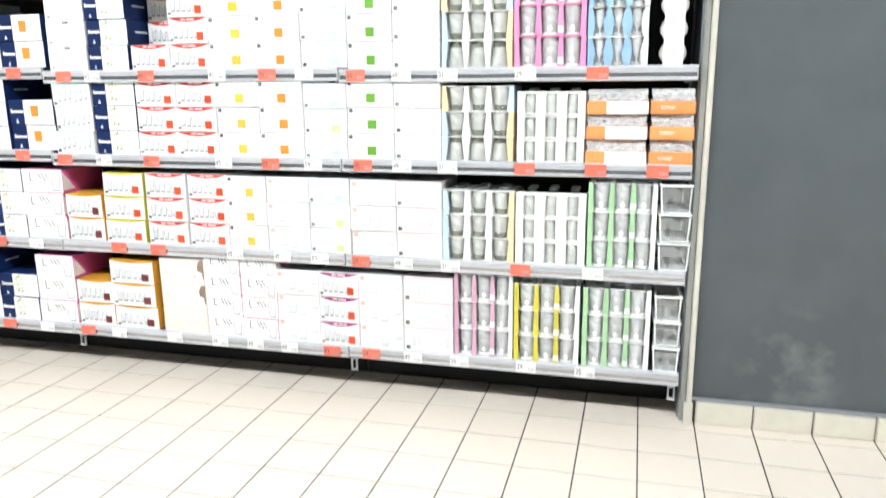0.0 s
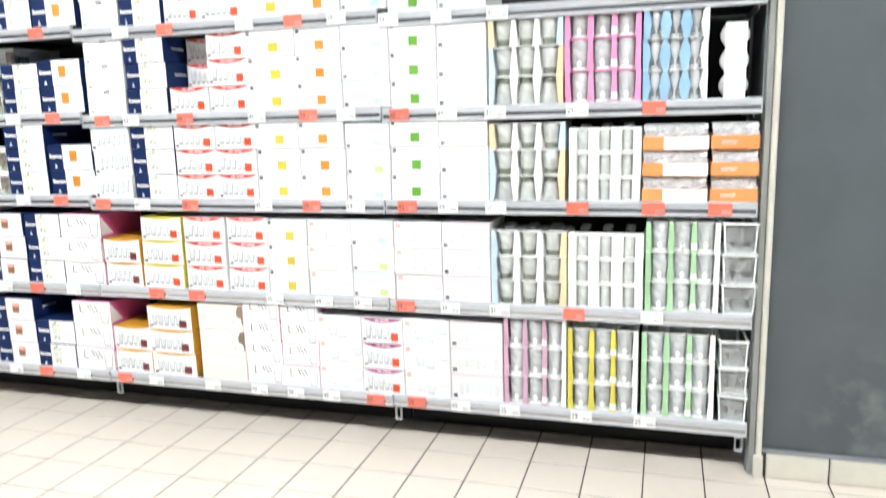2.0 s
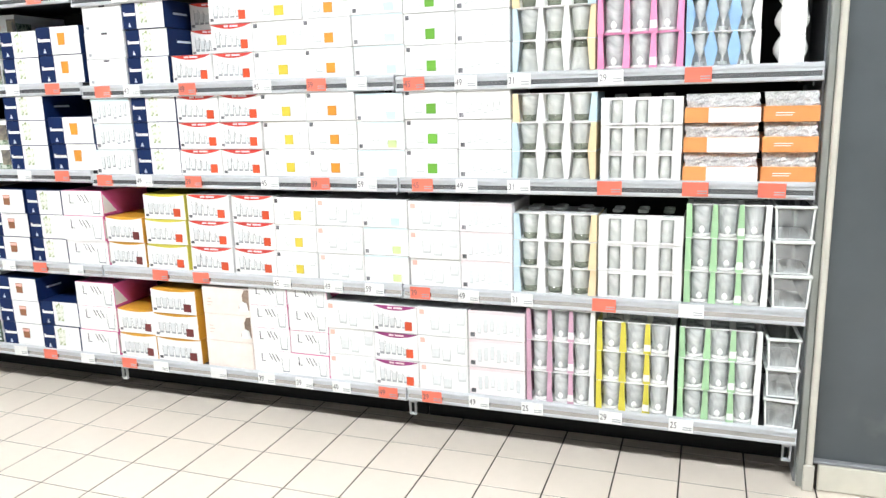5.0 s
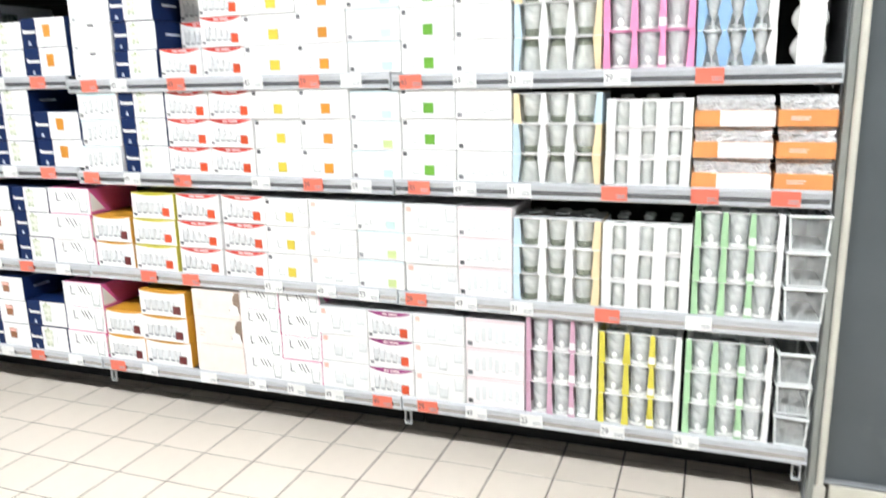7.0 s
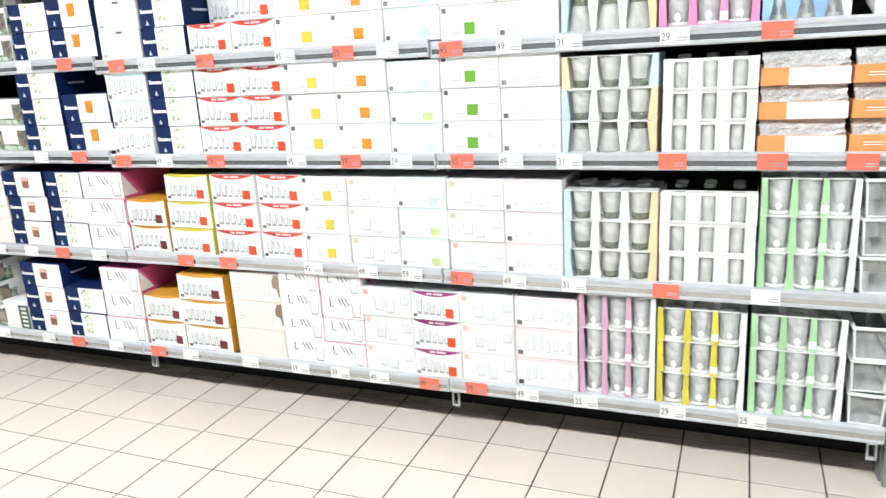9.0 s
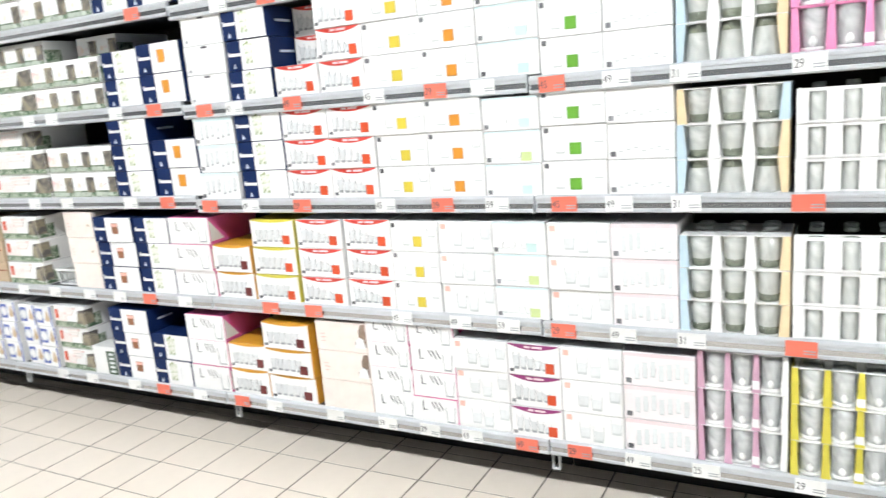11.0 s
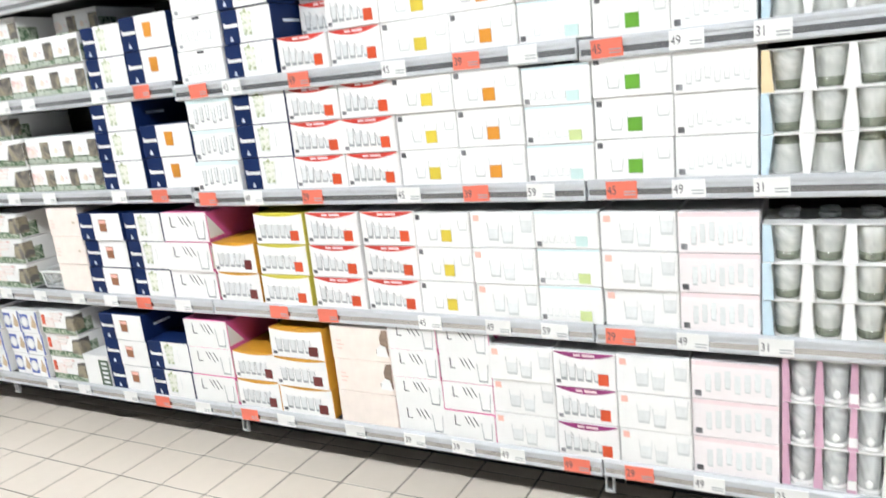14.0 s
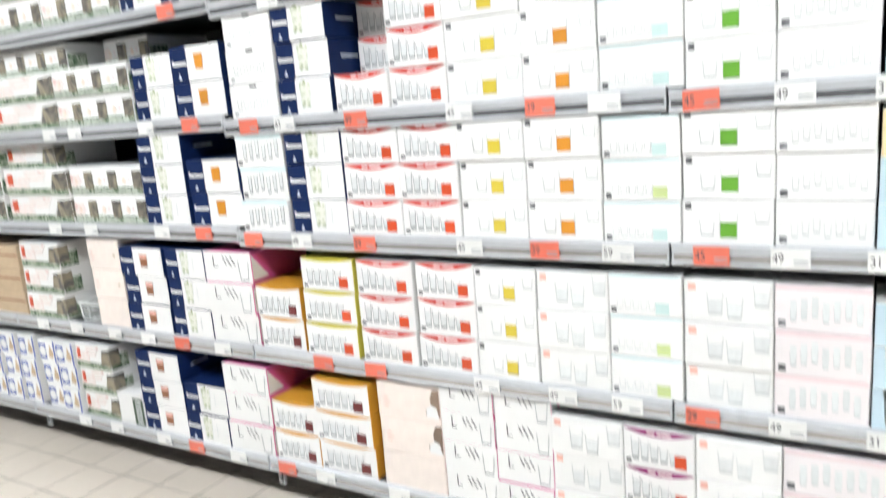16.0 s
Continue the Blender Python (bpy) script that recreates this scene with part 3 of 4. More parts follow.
        front(ob, "glass_print", tumbler(bmesh.new(), w * 0.34, h * 0.08, w * 0.22, h * 0.62, 0.75, L, 0.08), GREY)
    elif style.startswith("navy"):
        x0 = -w / 2 + w * 0.34
        part("front_panel", flat(bmesh.new(), x0, w / 2 - 0.0008, 0.001, h - 0.002, 0.0008), WHITE, ob, "white front panel")
        bm, x = bmesh.new(), -w * 0.455
        for k, (wd, ht) in enumerate(((0.030, 0.15), (0.034, 0.10), (0.046, 0.10), (0.028, 0.10), (0.034, 0.10), (0.028, 0.10), (0.032, 0.10))):
            flat(bm, x, x + w * wd, h * 0.47, h * (0.47 + ht), L)
            x += w * (wd + 0.008)
        front(ob, "lettering", bm, WHITE, "white lettering bars")
        front(ob, "sail_print", prism(bmesh.new(), [(-w * 0.33, h * 0.24), (-w * 0.295, h * 0.08), (-w * 0.36, h * 0.08)], -L, -0.0003), NAVY_BAR)
        part("side_band_print", block(bmesh.new(), w / 2 - 0.0003, w / 2 + 0.0009, d * 0.2, d * 0.5, h * 0.48, h * 0.56), NAVY_BAR, ob)
        m = BROWN if style == "navy_brown" else ORANGE
        if style == "navy_green":
            front(ob, "drink_print", pour(bmesh.new(), w * 0.02, h * 0.18, w * 0.21, h * 0.68, 0.72, 0.0012), HERB)
            front(ob, "glass_print", tumbler(bmesh.new(), w * 0.02, h * 0.16, w * 0.23, h * 0.72, 0.74, L, 0.06), LIGHT_GREY)
            front(ob, "lime_print", prism(bmesh.new(), [(-w * 0.05, h * 0.84), (w * 0.02, h * 0.95), (w * 0.04, h * 0.84)], -L, -0.0003), OLIVE)
            front(ob, "leg_print", flat(bmesh.new(), w * 0.22, w * 0.232, h * 0.3, h * 0.75, L), PALE_GREY)
        else:
            front(ob, "drink_print", pour(bmesh.new(), w * 0.08, h * 0.34, w * 0.17, h * 0.42, 0.85, L), m)
            front(ob, "glass_print", tumbler(bmesh.new(), w * 0.08, h * 0.29, w * 0.19, h * 0.52, 0.85, 0.0012, 0.08), PALE_GREY)
            if style == "navy_brown":
                front(ob, "ice_print", pour(bmesh.new(), w * 0.08, h * 0.62, w * 0.16, h * 0.12, 0.95, L + 0.0004), SALMON)
    elif style == "beige_plain":
        pass
    elif style == "beige":
        bm = bmesh.new()
        tall = w > 0.21
        prism(bm, [(w * 0.40, h * 0.93), (w * 0.488, h * 0.95), (w * 0.488, h * 0.2), (w * 0.27, h * 0.24), (w * 0.28, h * 0.36), (w * 0.36, h * 0.46), (w * 0.35, h * 0.72)] if tall else [(w * 0.3, h * 0.5), (w * 0.36, h * 0.52), (w * 0.36, h * 0.44), (w * 0.3, h * 0.44)], -0.0008, -0.0002)
        front(ob, "opening", bm, HOLE if tall else KRAFT, "torn opening showing brown inside")
        if tall:
            front(ob, "flap", prism(bmesh.new(), [(w * 0.30, h * 0.40), (w * 0.37, h * 0.52), (w * 0.45, h * 0.46), (w * 0.48, h * 0.16), (w * 0.29, h * 0.18)], -0.004, -0.0026), WHITE, "ragged pale flap")
        for k in range(3):
            front(ob, "lettering", flat(bmesh.new(), -w * 0.4, -w * (0.32 - 0.03 * (k % 2)), h * (0.3 + 0.12 * k), h * (0.32 + 0.12 * k), 0.001), SALMON)
    elif style in ("sleeve", "sleeve_script"):
        if style == "sleeve_script":
            front(ob, "picture_print", flat(bmesh.new(), -w * 0.44, -w * 0.36, h * 0.4, h * 0.8, 0.003), VERMILION)
            for k in range(3):
                front(ob, "script_print", prism(bmesh.new(), [(-w * 0.16 + 0.004 * k, h * (0.9 - 0.14 * k)), (w * 0.2 - 0.01 * k, h * (0.93 - 0.14 * k)), (w * 0.2 - 0.01 * k, h * (0.84 - 0.14 * k)), (-w * 0.16 + 0.004 * k, h * (0.80 - 0.14 * k))], -0.003, -0.0002), BLOSSOM)
        n = max(2, round(w / 0.135))
        front(ob, "base_print", flat(bmesh.new(), -w * 0.495, w * 0.495, h * 0.02, h * 0.27, L), FOLIAGE)
        front(ob, "blossom_print", flat(bmesh.new(), -w * 0.495, -w * (0.1 if style == "sleeve_script" else 0.36), h * 0.27, h * 0.7, L - 0.0006), BLOSSOM)
        if style == "sleeve_script":
            front(ob, "window", prism(bmesh.new(), [(w * 0.24, h * 0.22), (w * 0.496, h * 0.2), (w * 0.496, h * 0.86), (w * 0.30, h * 0.8)], -0.0032, -0.0002), AMBER_GLASS, "large corner window showing dark glass")
            part("side_window", block(bmesh.new(), w / 2 - 0.0004, w / 2 + 0.0014, 0.0, d * 0.16, h * 0.22, h * 0.86), AMBER_GLASS, ob, "window turning the corner")
        for k in range(n if style == "sleeve" else 0):
            c = -w / 2 + w * (k + 0.82) / n
            front(ob, "window", flat(bmesh.new(), c - 0.022, c + 0.022, h * 0.2, h * 0.8, 0.0032), AMBER_GLASS, "cut-out window showing amber glass")
            for j, wd in ((0.03, 0.26), (0.33, 0.2), (0.57, 0.2)):
                front(ob, "leaf_print", flat(bmesh.new(), -w / 2 + w * (k + j) / n, -w / 2 + w * (k + j + wd) / n, h * 0.06, h * 0.21, 0.0026), PALE_LEAF)
            front(ob, "flower_print", prism(bmesh.new(), [(-w / 2 + w * (k + 0.18) / n, h * 0.42), (-w / 2 + w * (k + 0.3) / n, h * 0.36), (-w / 2 + w * (k + 0.36) / n, h * 0.5), (-w / 2 + w * (k + 0.26) / n, h * 0.6)], -0.0014, -0.0002), PEACH)
            front(ob, "flower_print", flat(bmesh.new(), -w / 2 + w * (k + 0.44) / n, -w / 2 + w * (k + 0.5) / n, h * 0.46, h * 0.56, 0.0014), ROSE)
        part("end_print", block(bmesh.new(), w / 2 - 0.0004, w / 2 + 0.0008, 0.004, d * 0.3, h * 0.06, h * 0.62), FOLIAGE, ob, "dark green leafy end panel")
    elif style == "plates":
        front(ob, "blue_panel_print", flat(bmesh.new(), -w * 0.46, -w * 0.04, h * 0.16, h * 0.84, 0.001), BLUE)
        r = w * 0.21
        front(ob, "plate_print", prism(bmesh.new(), [(-w * 0.24 + r * math.cos(a * 0.4488), h * 0.5 + r * math.sin(a * 0.4488)) for a in range(14)], -0.0016, -0.0002), PALE_GREY)
        front(ob, "plate_centre_print", prism(bmesh.new(), [(-w * 0.24 + r * 0.65 * math.cos(a * 0.4488), h * 0.5 + r * 0.65 * math.sin(a * 0.4488)) for a in range(14)], -0.0022, -0.0002), WHITE)
        front(ob, "dish_print", prism(bmesh.new(), [(w * 0.08, h * 0.3), (w * 0.3, h * 0.22), (w * 0.4, h * 0.42), (w * 0.3, h * 0.6), (w * 0.22, h * 0.8), (w * 0.16, h * 0.55)], -0.0016, -0.0002), KRAFT)
        front(ob, "edge_print", flat(bmesh.new(), w * 0.43, w * 0.495, h * 0.02, h * 0.97, L), BLUE)
    elif style == "small_green":
        part("side_print", block(bmesh.new(), w * 0.1, w * 0.495, -0.0014, -0.0002, 0.004, h * 0.85), DARK_GREEN, ob)
        for k in range(5):
            front(ob, "stripe_print", flat(bmesh.new(), w * 0.2, w * 0.42, h * (0.1 + 0.15 * k), h * (0.18 + 0.15 * k), 0.002), PALE_GREY)
    elif style == "kraft":
        front(ob, "tape", flat(bmesh.new(), -w * 0.49, w * 0.49, h * 0.55, h * 0.62, 0.001), BROWN)
    return ob


# ---- packs of real glasses ----
PACKS = {
    "tall_pack": (WHITE, (PASTEL_BLUE, PASTEL_YELLOW), "clear tumblers held in a white card sleeve with pastel ends"),
    "short_pack": (WHITE, (PASTEL_BLUE, PASTEL_YELLOW), "short clear tumblers in a white card sleeve, pastel ends"),
    "white_pack": (WHITE, (WHITE, WHITE), "clear tumblers in a plain white card sleeve"),
    "pink_pack": (PINK, (PINK, PINK), "clear glass mugs in a bright pink card sleeve"),
    "blue_pack": (SKY, (SKY, WHITE), "clear stemmed glasses in a light blue card sleeve"),
    "green_pack": (LEAF, (LEAF, WHITE), "clear glass mugs in a light green card sleeve"),
    "yellow_pack": (LEMON, (LEMON, WHITE), "clear glass mugs in a yellow card sleeve"),
    "mauve_pack": (MAUVE, (MAUVE, WHITE), "clear glass mugs in a mauve card sleeve"),
}


JARS = ("green_pack", "yellow_pack", "mauve_pack", "pink_pack")


def glass_pack(style, w, h, d, flip, turned=False, top=False):
    main, ends, words = PACKS[style]
    if turned:
        ends = ends[::-1]
    ob = thing("glass_pack", words, "glass pack", style.replace("_", " ") + "s on the shelves")
    r_top, r_low = w * 0.120, w * 0.082
    if style == "short_pack":
        r_top, r_low = w * 0.112, w * 0.084
    if style == "white_pack":
        r_top, r_low = w * 0.072, w * 0.068
    if style in JARS:
        r_top, r_low = w * 0.116, w * 0.094
    if style == "blue_pack":
        r_top, r_low = w * 0.082, w * 0.070
    H = h - 0.006
    sleeve = part("sleeve", block(block(bmesh.new(), -w / 2, w / 2, 0.001, d, 0.0, 0.0022), -w / 2, w / 2, 0.001, 0.006, h - 0.0028, h - 0.0006), WHITE if style != "pink_pack" else PINK, ob)
    inner = 2 * max(r_top, r_low) + 0.009
    deep = inner if style not in JARS and style != "blue_pack" else 2 * inner - 0.004
    part("sleeve_back", block(bmesh.new(), -w / 2 + 0.002, w / 2 - 0.002, deep, deep + 0.002, 0.003, h - 0.003), WHITE, sleeve)
    if top and style in ("short_pack", "white_pack"):
        for x in (-w * 0.31, 0.0, w * 0.31):
            for y in (0.085, 0.145):
                part("glass_foot", lathe(bmesh.new(), [(r_low * 0.95, 0.0), (r_low * 1.0, 0.005), (r_low * 0.92, 0.010)], (x, y, h - 0.001), 12), THICK, sleeve, "glass foot standing out of the top")
    if style == "white_pack":
        for a, b in ((0.03, 0.09), (0.9, 0.98)):
            part("card_band", block(bmesh.new(), -w / 2 + 0.0004, w / 2 - 0.0004, -0.002, -0.0011, h * a, h * b), WHITE, sleeve)
    if style in ("tall_pack", "short_pack"):
        part("sleeve_top", block(bmesh.new(), -w / 2, w / 2, 0.0065, d, h - 0.0028, h - 0.0006), WHITE, sleeve)
    xs = [-w * 0.31, 0.0, w * 0.31]
    edges = [-w / 2] + xs + [w / 2]
    for k in range(4):
        def side(x, sign, z):
            u = z / h
            if flip:
                u = 1 - u
            r = r_low + (r_top - r_low) * u
            return x + sign * (r + 0.003)
        zs = [0.001, h * 0.25, h * 0.5, h * 0.75, h - 0.0015]
        left = [(-w / 2, z) for z in zs] if k == 0 else [(side(xs[k - 1], 1, z), z) for z in zs]
        right = [(w / 2, z) for z in zs] if k == 3 else [(side(xs[k], -1, z), z) for z in zs]
        if style == "blue_pack":
            left = [(x + (0 if k == 0 else w * 0.03 * math.cos(6.28 * z / h)), z) for x, z in left]
            right = [(x - (0 if k == 3 else w * 0.03 * math.cos(6.28 * z / h)), z) for x, z in right]
        m = ends[0] if k == 0 else ends[1] if k == 3 else main
        if style == "yellow_pack" and k == 2:
            m = main
        bm = bmesh.new()
        prism(bm, left + right[::-1], -0.001, 0.0012)
        part("divider", bm, m, sleeve)
        bm = bmesh.new()
        if k in (0, 3):
            x = -w / 2 if k == 0 else w / 2 - 0.0015
            part("sleeve_end", block(bm, x, x + 0.0015, 0.0014, d - 0.003, 0.003, h - 0.003), m, sleeve)
        else:
            bm.free()
    if style in JARS:
        x = (xs[1] + xs[2]) / 2
        part("sticker", block(bmesh.new(), x - w * 0.04, x + w * 0.04, -0.0022, -0.0012, h * 0.1, h * 0.32), WHITE, sleeve, "small white sticker")
    for x in xs:
        bm = bmesh.new()
        a, b = (r_low, r_top) if not flip else (r_top, r_low)
        y = max(r_top, r_low) + 0.003
        if style == "blue_pack":
            prof = [(b * 0.75, 0.003), (b * 0.75, 0.006), (b * 0.25, h * 0.12), (b * 0.22, h * 0.3), (b * 0.7, h * 0.45), (b, h * 0.7), (b * 0.85, h - 0.004)]
        else:
            prof = [(a, 0.003), (a * 1.02, h * 0.1), ((a + b) / 2, h * 0.5), (b, h - 0.004)]
        glass = part("glass", lathe(bm, prof, (x, y, 0), 18), JAR if style in JARS + ("blue_pack",) else GLASS, ob, smooth=True)
        if style in JARS or style == "blue_pack":
            part("glass", lathe(bmesh.new(), prof, (x, 3 * y + 0.004, 0), 14), JAR, ob, smooth=True)
        if style in JARS:
            part("glass_inside", lathe(bmesh.new(), [(q * 0.72, z if n else z + h * 0.12) for n, (q, z) in enumerate(prof)], (x, y, 0), 14), CORE, glass, smooth=True)
        rim_z, rim_r = (h - 0.007, b) if not flip else (0.003, a)
        part("rim", lathe(bmesh.new(), [(rim_r * 1.0, rim_z), (rim_r * 1.02, rim_z + 0.0015), (rim_r * 1.0, rim_z + 0.003)], (x, y, 0), 18), THICK, glass, smooth=True)
        z0 = 0.004 if not flip else h * 0.86
        r_foot = min(a, b)
        if style in ("tall_pack", "short_pack"):
            z0 = h * 0.05 if not flip else h * 0.74
            part("glass_base", lathe(bmesh.new(), [(a + (b - a) * z / h + 0.0012, z) for z in (z0, z0 + h * 0.10, z0 + h * 0.21)], (x, y, 0), 18), HEAVY, glass, "thick olive-tinted base", smooth=True)
        else:
            part("glass_base", lathe(bmesh.new(), [(max(0.004, r_foot * 0.93), z0), (r_foot * 0.95, z0 + h * 0.1)], (x, y, 0), 14), THICK, glass)
        if style in JARS:
            part("knob", lathe(bmesh.new(), [(w * 0.02, 0.0), (w * 0.038, 0.008), (w * 0.04, 0.014), (w * 0.02, 0.023), (w * 0.006, 0.026)], (x, 0.010, h * 0.12), 10), CERAMIC, glass, "white lid knob", smooth=True)
            part("lid", lathe(bmesh.new(), [(r_top * 0.98, 0.003), (r_top * 1.06, h * 0.05), (r_top * 1.0, h * 0.11), (r_top * 0.4, h * 0.13)], (x, y, 0), 18), CERAMIC, glass, "white lid", smooth=True)
    return ob


def wrapped_tray(style, w, h, d):
    ob = thing("wrapped_tray", "orange card tray of glasses under crinkled clear film" if style == "orange_tray" else "orange and white card tray of glasses under clear film", "glass tray", "wrapped trays")
    t = h * 0.52
    part("tray", block(bmesh.new(), -w / 2, w / 2, 0.0, d, 0.0, t, 0.002), VERM_ORANGE, ob)
    if style == "tray":
        part("label_panel", flat(bmesh.new(), -w * 0.18, w * 0.497, 0.001, t - 0.001, 0.001), WHITE, ob, "white label panel")
    else:
        for z, e in ((0.55, 0.05), (0.4, 0.02)):
            part("lettering", flat(bmesh.new(), -w * 0.28, w * e, t * z, t * (z + 0.05)), WHITE, ob)
    bm = bmesh.new()
    nx, nz = 14, 6
    rnd = random.Random(5)
    grid = [[bm.verts.new((-w / 2 + 0.004 + (w - 0.008) * i / nx + rnd.uniform(-0.003, 0.003), 0.004 + 0.018 * (j / nz) ** 2 + rnd.uniform(-0.004, 0.004), t + (h - t - 0.002) * j / nz)) for i in range(nx + 1)] for j in range(nz + 1)]
    far = [bm.verts.new((-w / 2 + 0.004 + (w - 0.008) * i / nx, d - 0.01, h - 0.003)) for i in range(nx + 1)]
    for a, b in zip(grid, grid[1:] + [far]):
        for i in range(nx):
            bm.faces.new((a[i], a[i + 1], b[i + 1], b[i]))
    part("film", bm, FILM, ob, "crinkled clear film")
    n = 4 if style == "tray" else 3
    for k in range(n):
        x = -w / 2 + w * (k + 0.5) / n
        r = w / n * 0.42
        part("glass", lathe(bmesh.new(), [(r * 0.8, t + 0.001), (r * 0.9, t + (h - t) * 0.4), (r, h - 0.006)], (x, r + 0.03, 0), 14), GLASS, ob, smooth=True)
    return ob


VERM_ORANGE = material("bright_orange_card", (0.72, 0.30, 0.10), 0.4)


def clear_box(w, h, d):
    """A moulded bin: leaning walls that narrow to the foot, a thick lip round the mouth and frosted corner ribs."""
    ob = thing("clear_container", "clear moulded plastic container with thick pale rims", "container", "clear containers")
    u, t, z0, z1, e = w / 2, 0.0025, 0.006, h - 0.010, w * 0.07
    prism(bm := bmesh.new(), [(-u + e, z0), (u - e, z0), (u - 0.003, z1), (-u + 0.003, z1)], 0.006, 0.006 + t)
    part("front_wall", bm, PLASTIC, ob)
    prism(bm := bmesh.new(), [(-u + e, z0), (u - e, z0), (u - 0.003, z1), (-u + 0.003, z1)], d - 0.006 - t, d - 0.006)
    part("back_wall", bm, PLASTIC, ob)
    for k in (-1, 1):
        bm = prism(bmesh.new(), [(k * (u - e), z0), (k * (u - e - t), z0), (k * (u - 0.003 - t), z1), (k * (u - 0.003), z1)], 0.0065 + t, d - 0.0065 - t)
        part("side_wall", bm, PLASTIC, ob)
        bm = prism(bmesh.new(), [(k * (u - e - 0.001), z0), (k * (u - e - 0.006), z0), (k * (u - 0.009), z1), (k * (u - 0.003), z1)], 0.003, 0.0058)
        part("corner_rib", bm, FROST, ob, "frosted corner rib")
    part("bottom", block(bmesh.new(), -u + e, u - e, 0.004, d - 0.004, 0.0, 0.0055, 0.002), FROST, ob, "frosted white foot")
    bm = bmesh.new()
    block(bm, -u, u, -0.004, 0.008, h - 0.010, h - 0.001, 0.003)
    block(bm, -u, u, d - 0.012, d, h - 0.010, h - 0.001, 0.003)
    block(bm, -u, -u + 0.009, 0.0081, d - 0.0121, h - 0.010, h - 0.001, 0.002)
    block(bm, u - 0.009, u, 0.0081, d - 0.0121, h - 0.010, h - 0.001, 0.002)
    part("rim", bm, FROST, ob, "frosted white rim")
    return ob


FROST = material("frosted_plastic", (0.72, 0.74, 0.73), 0.35)

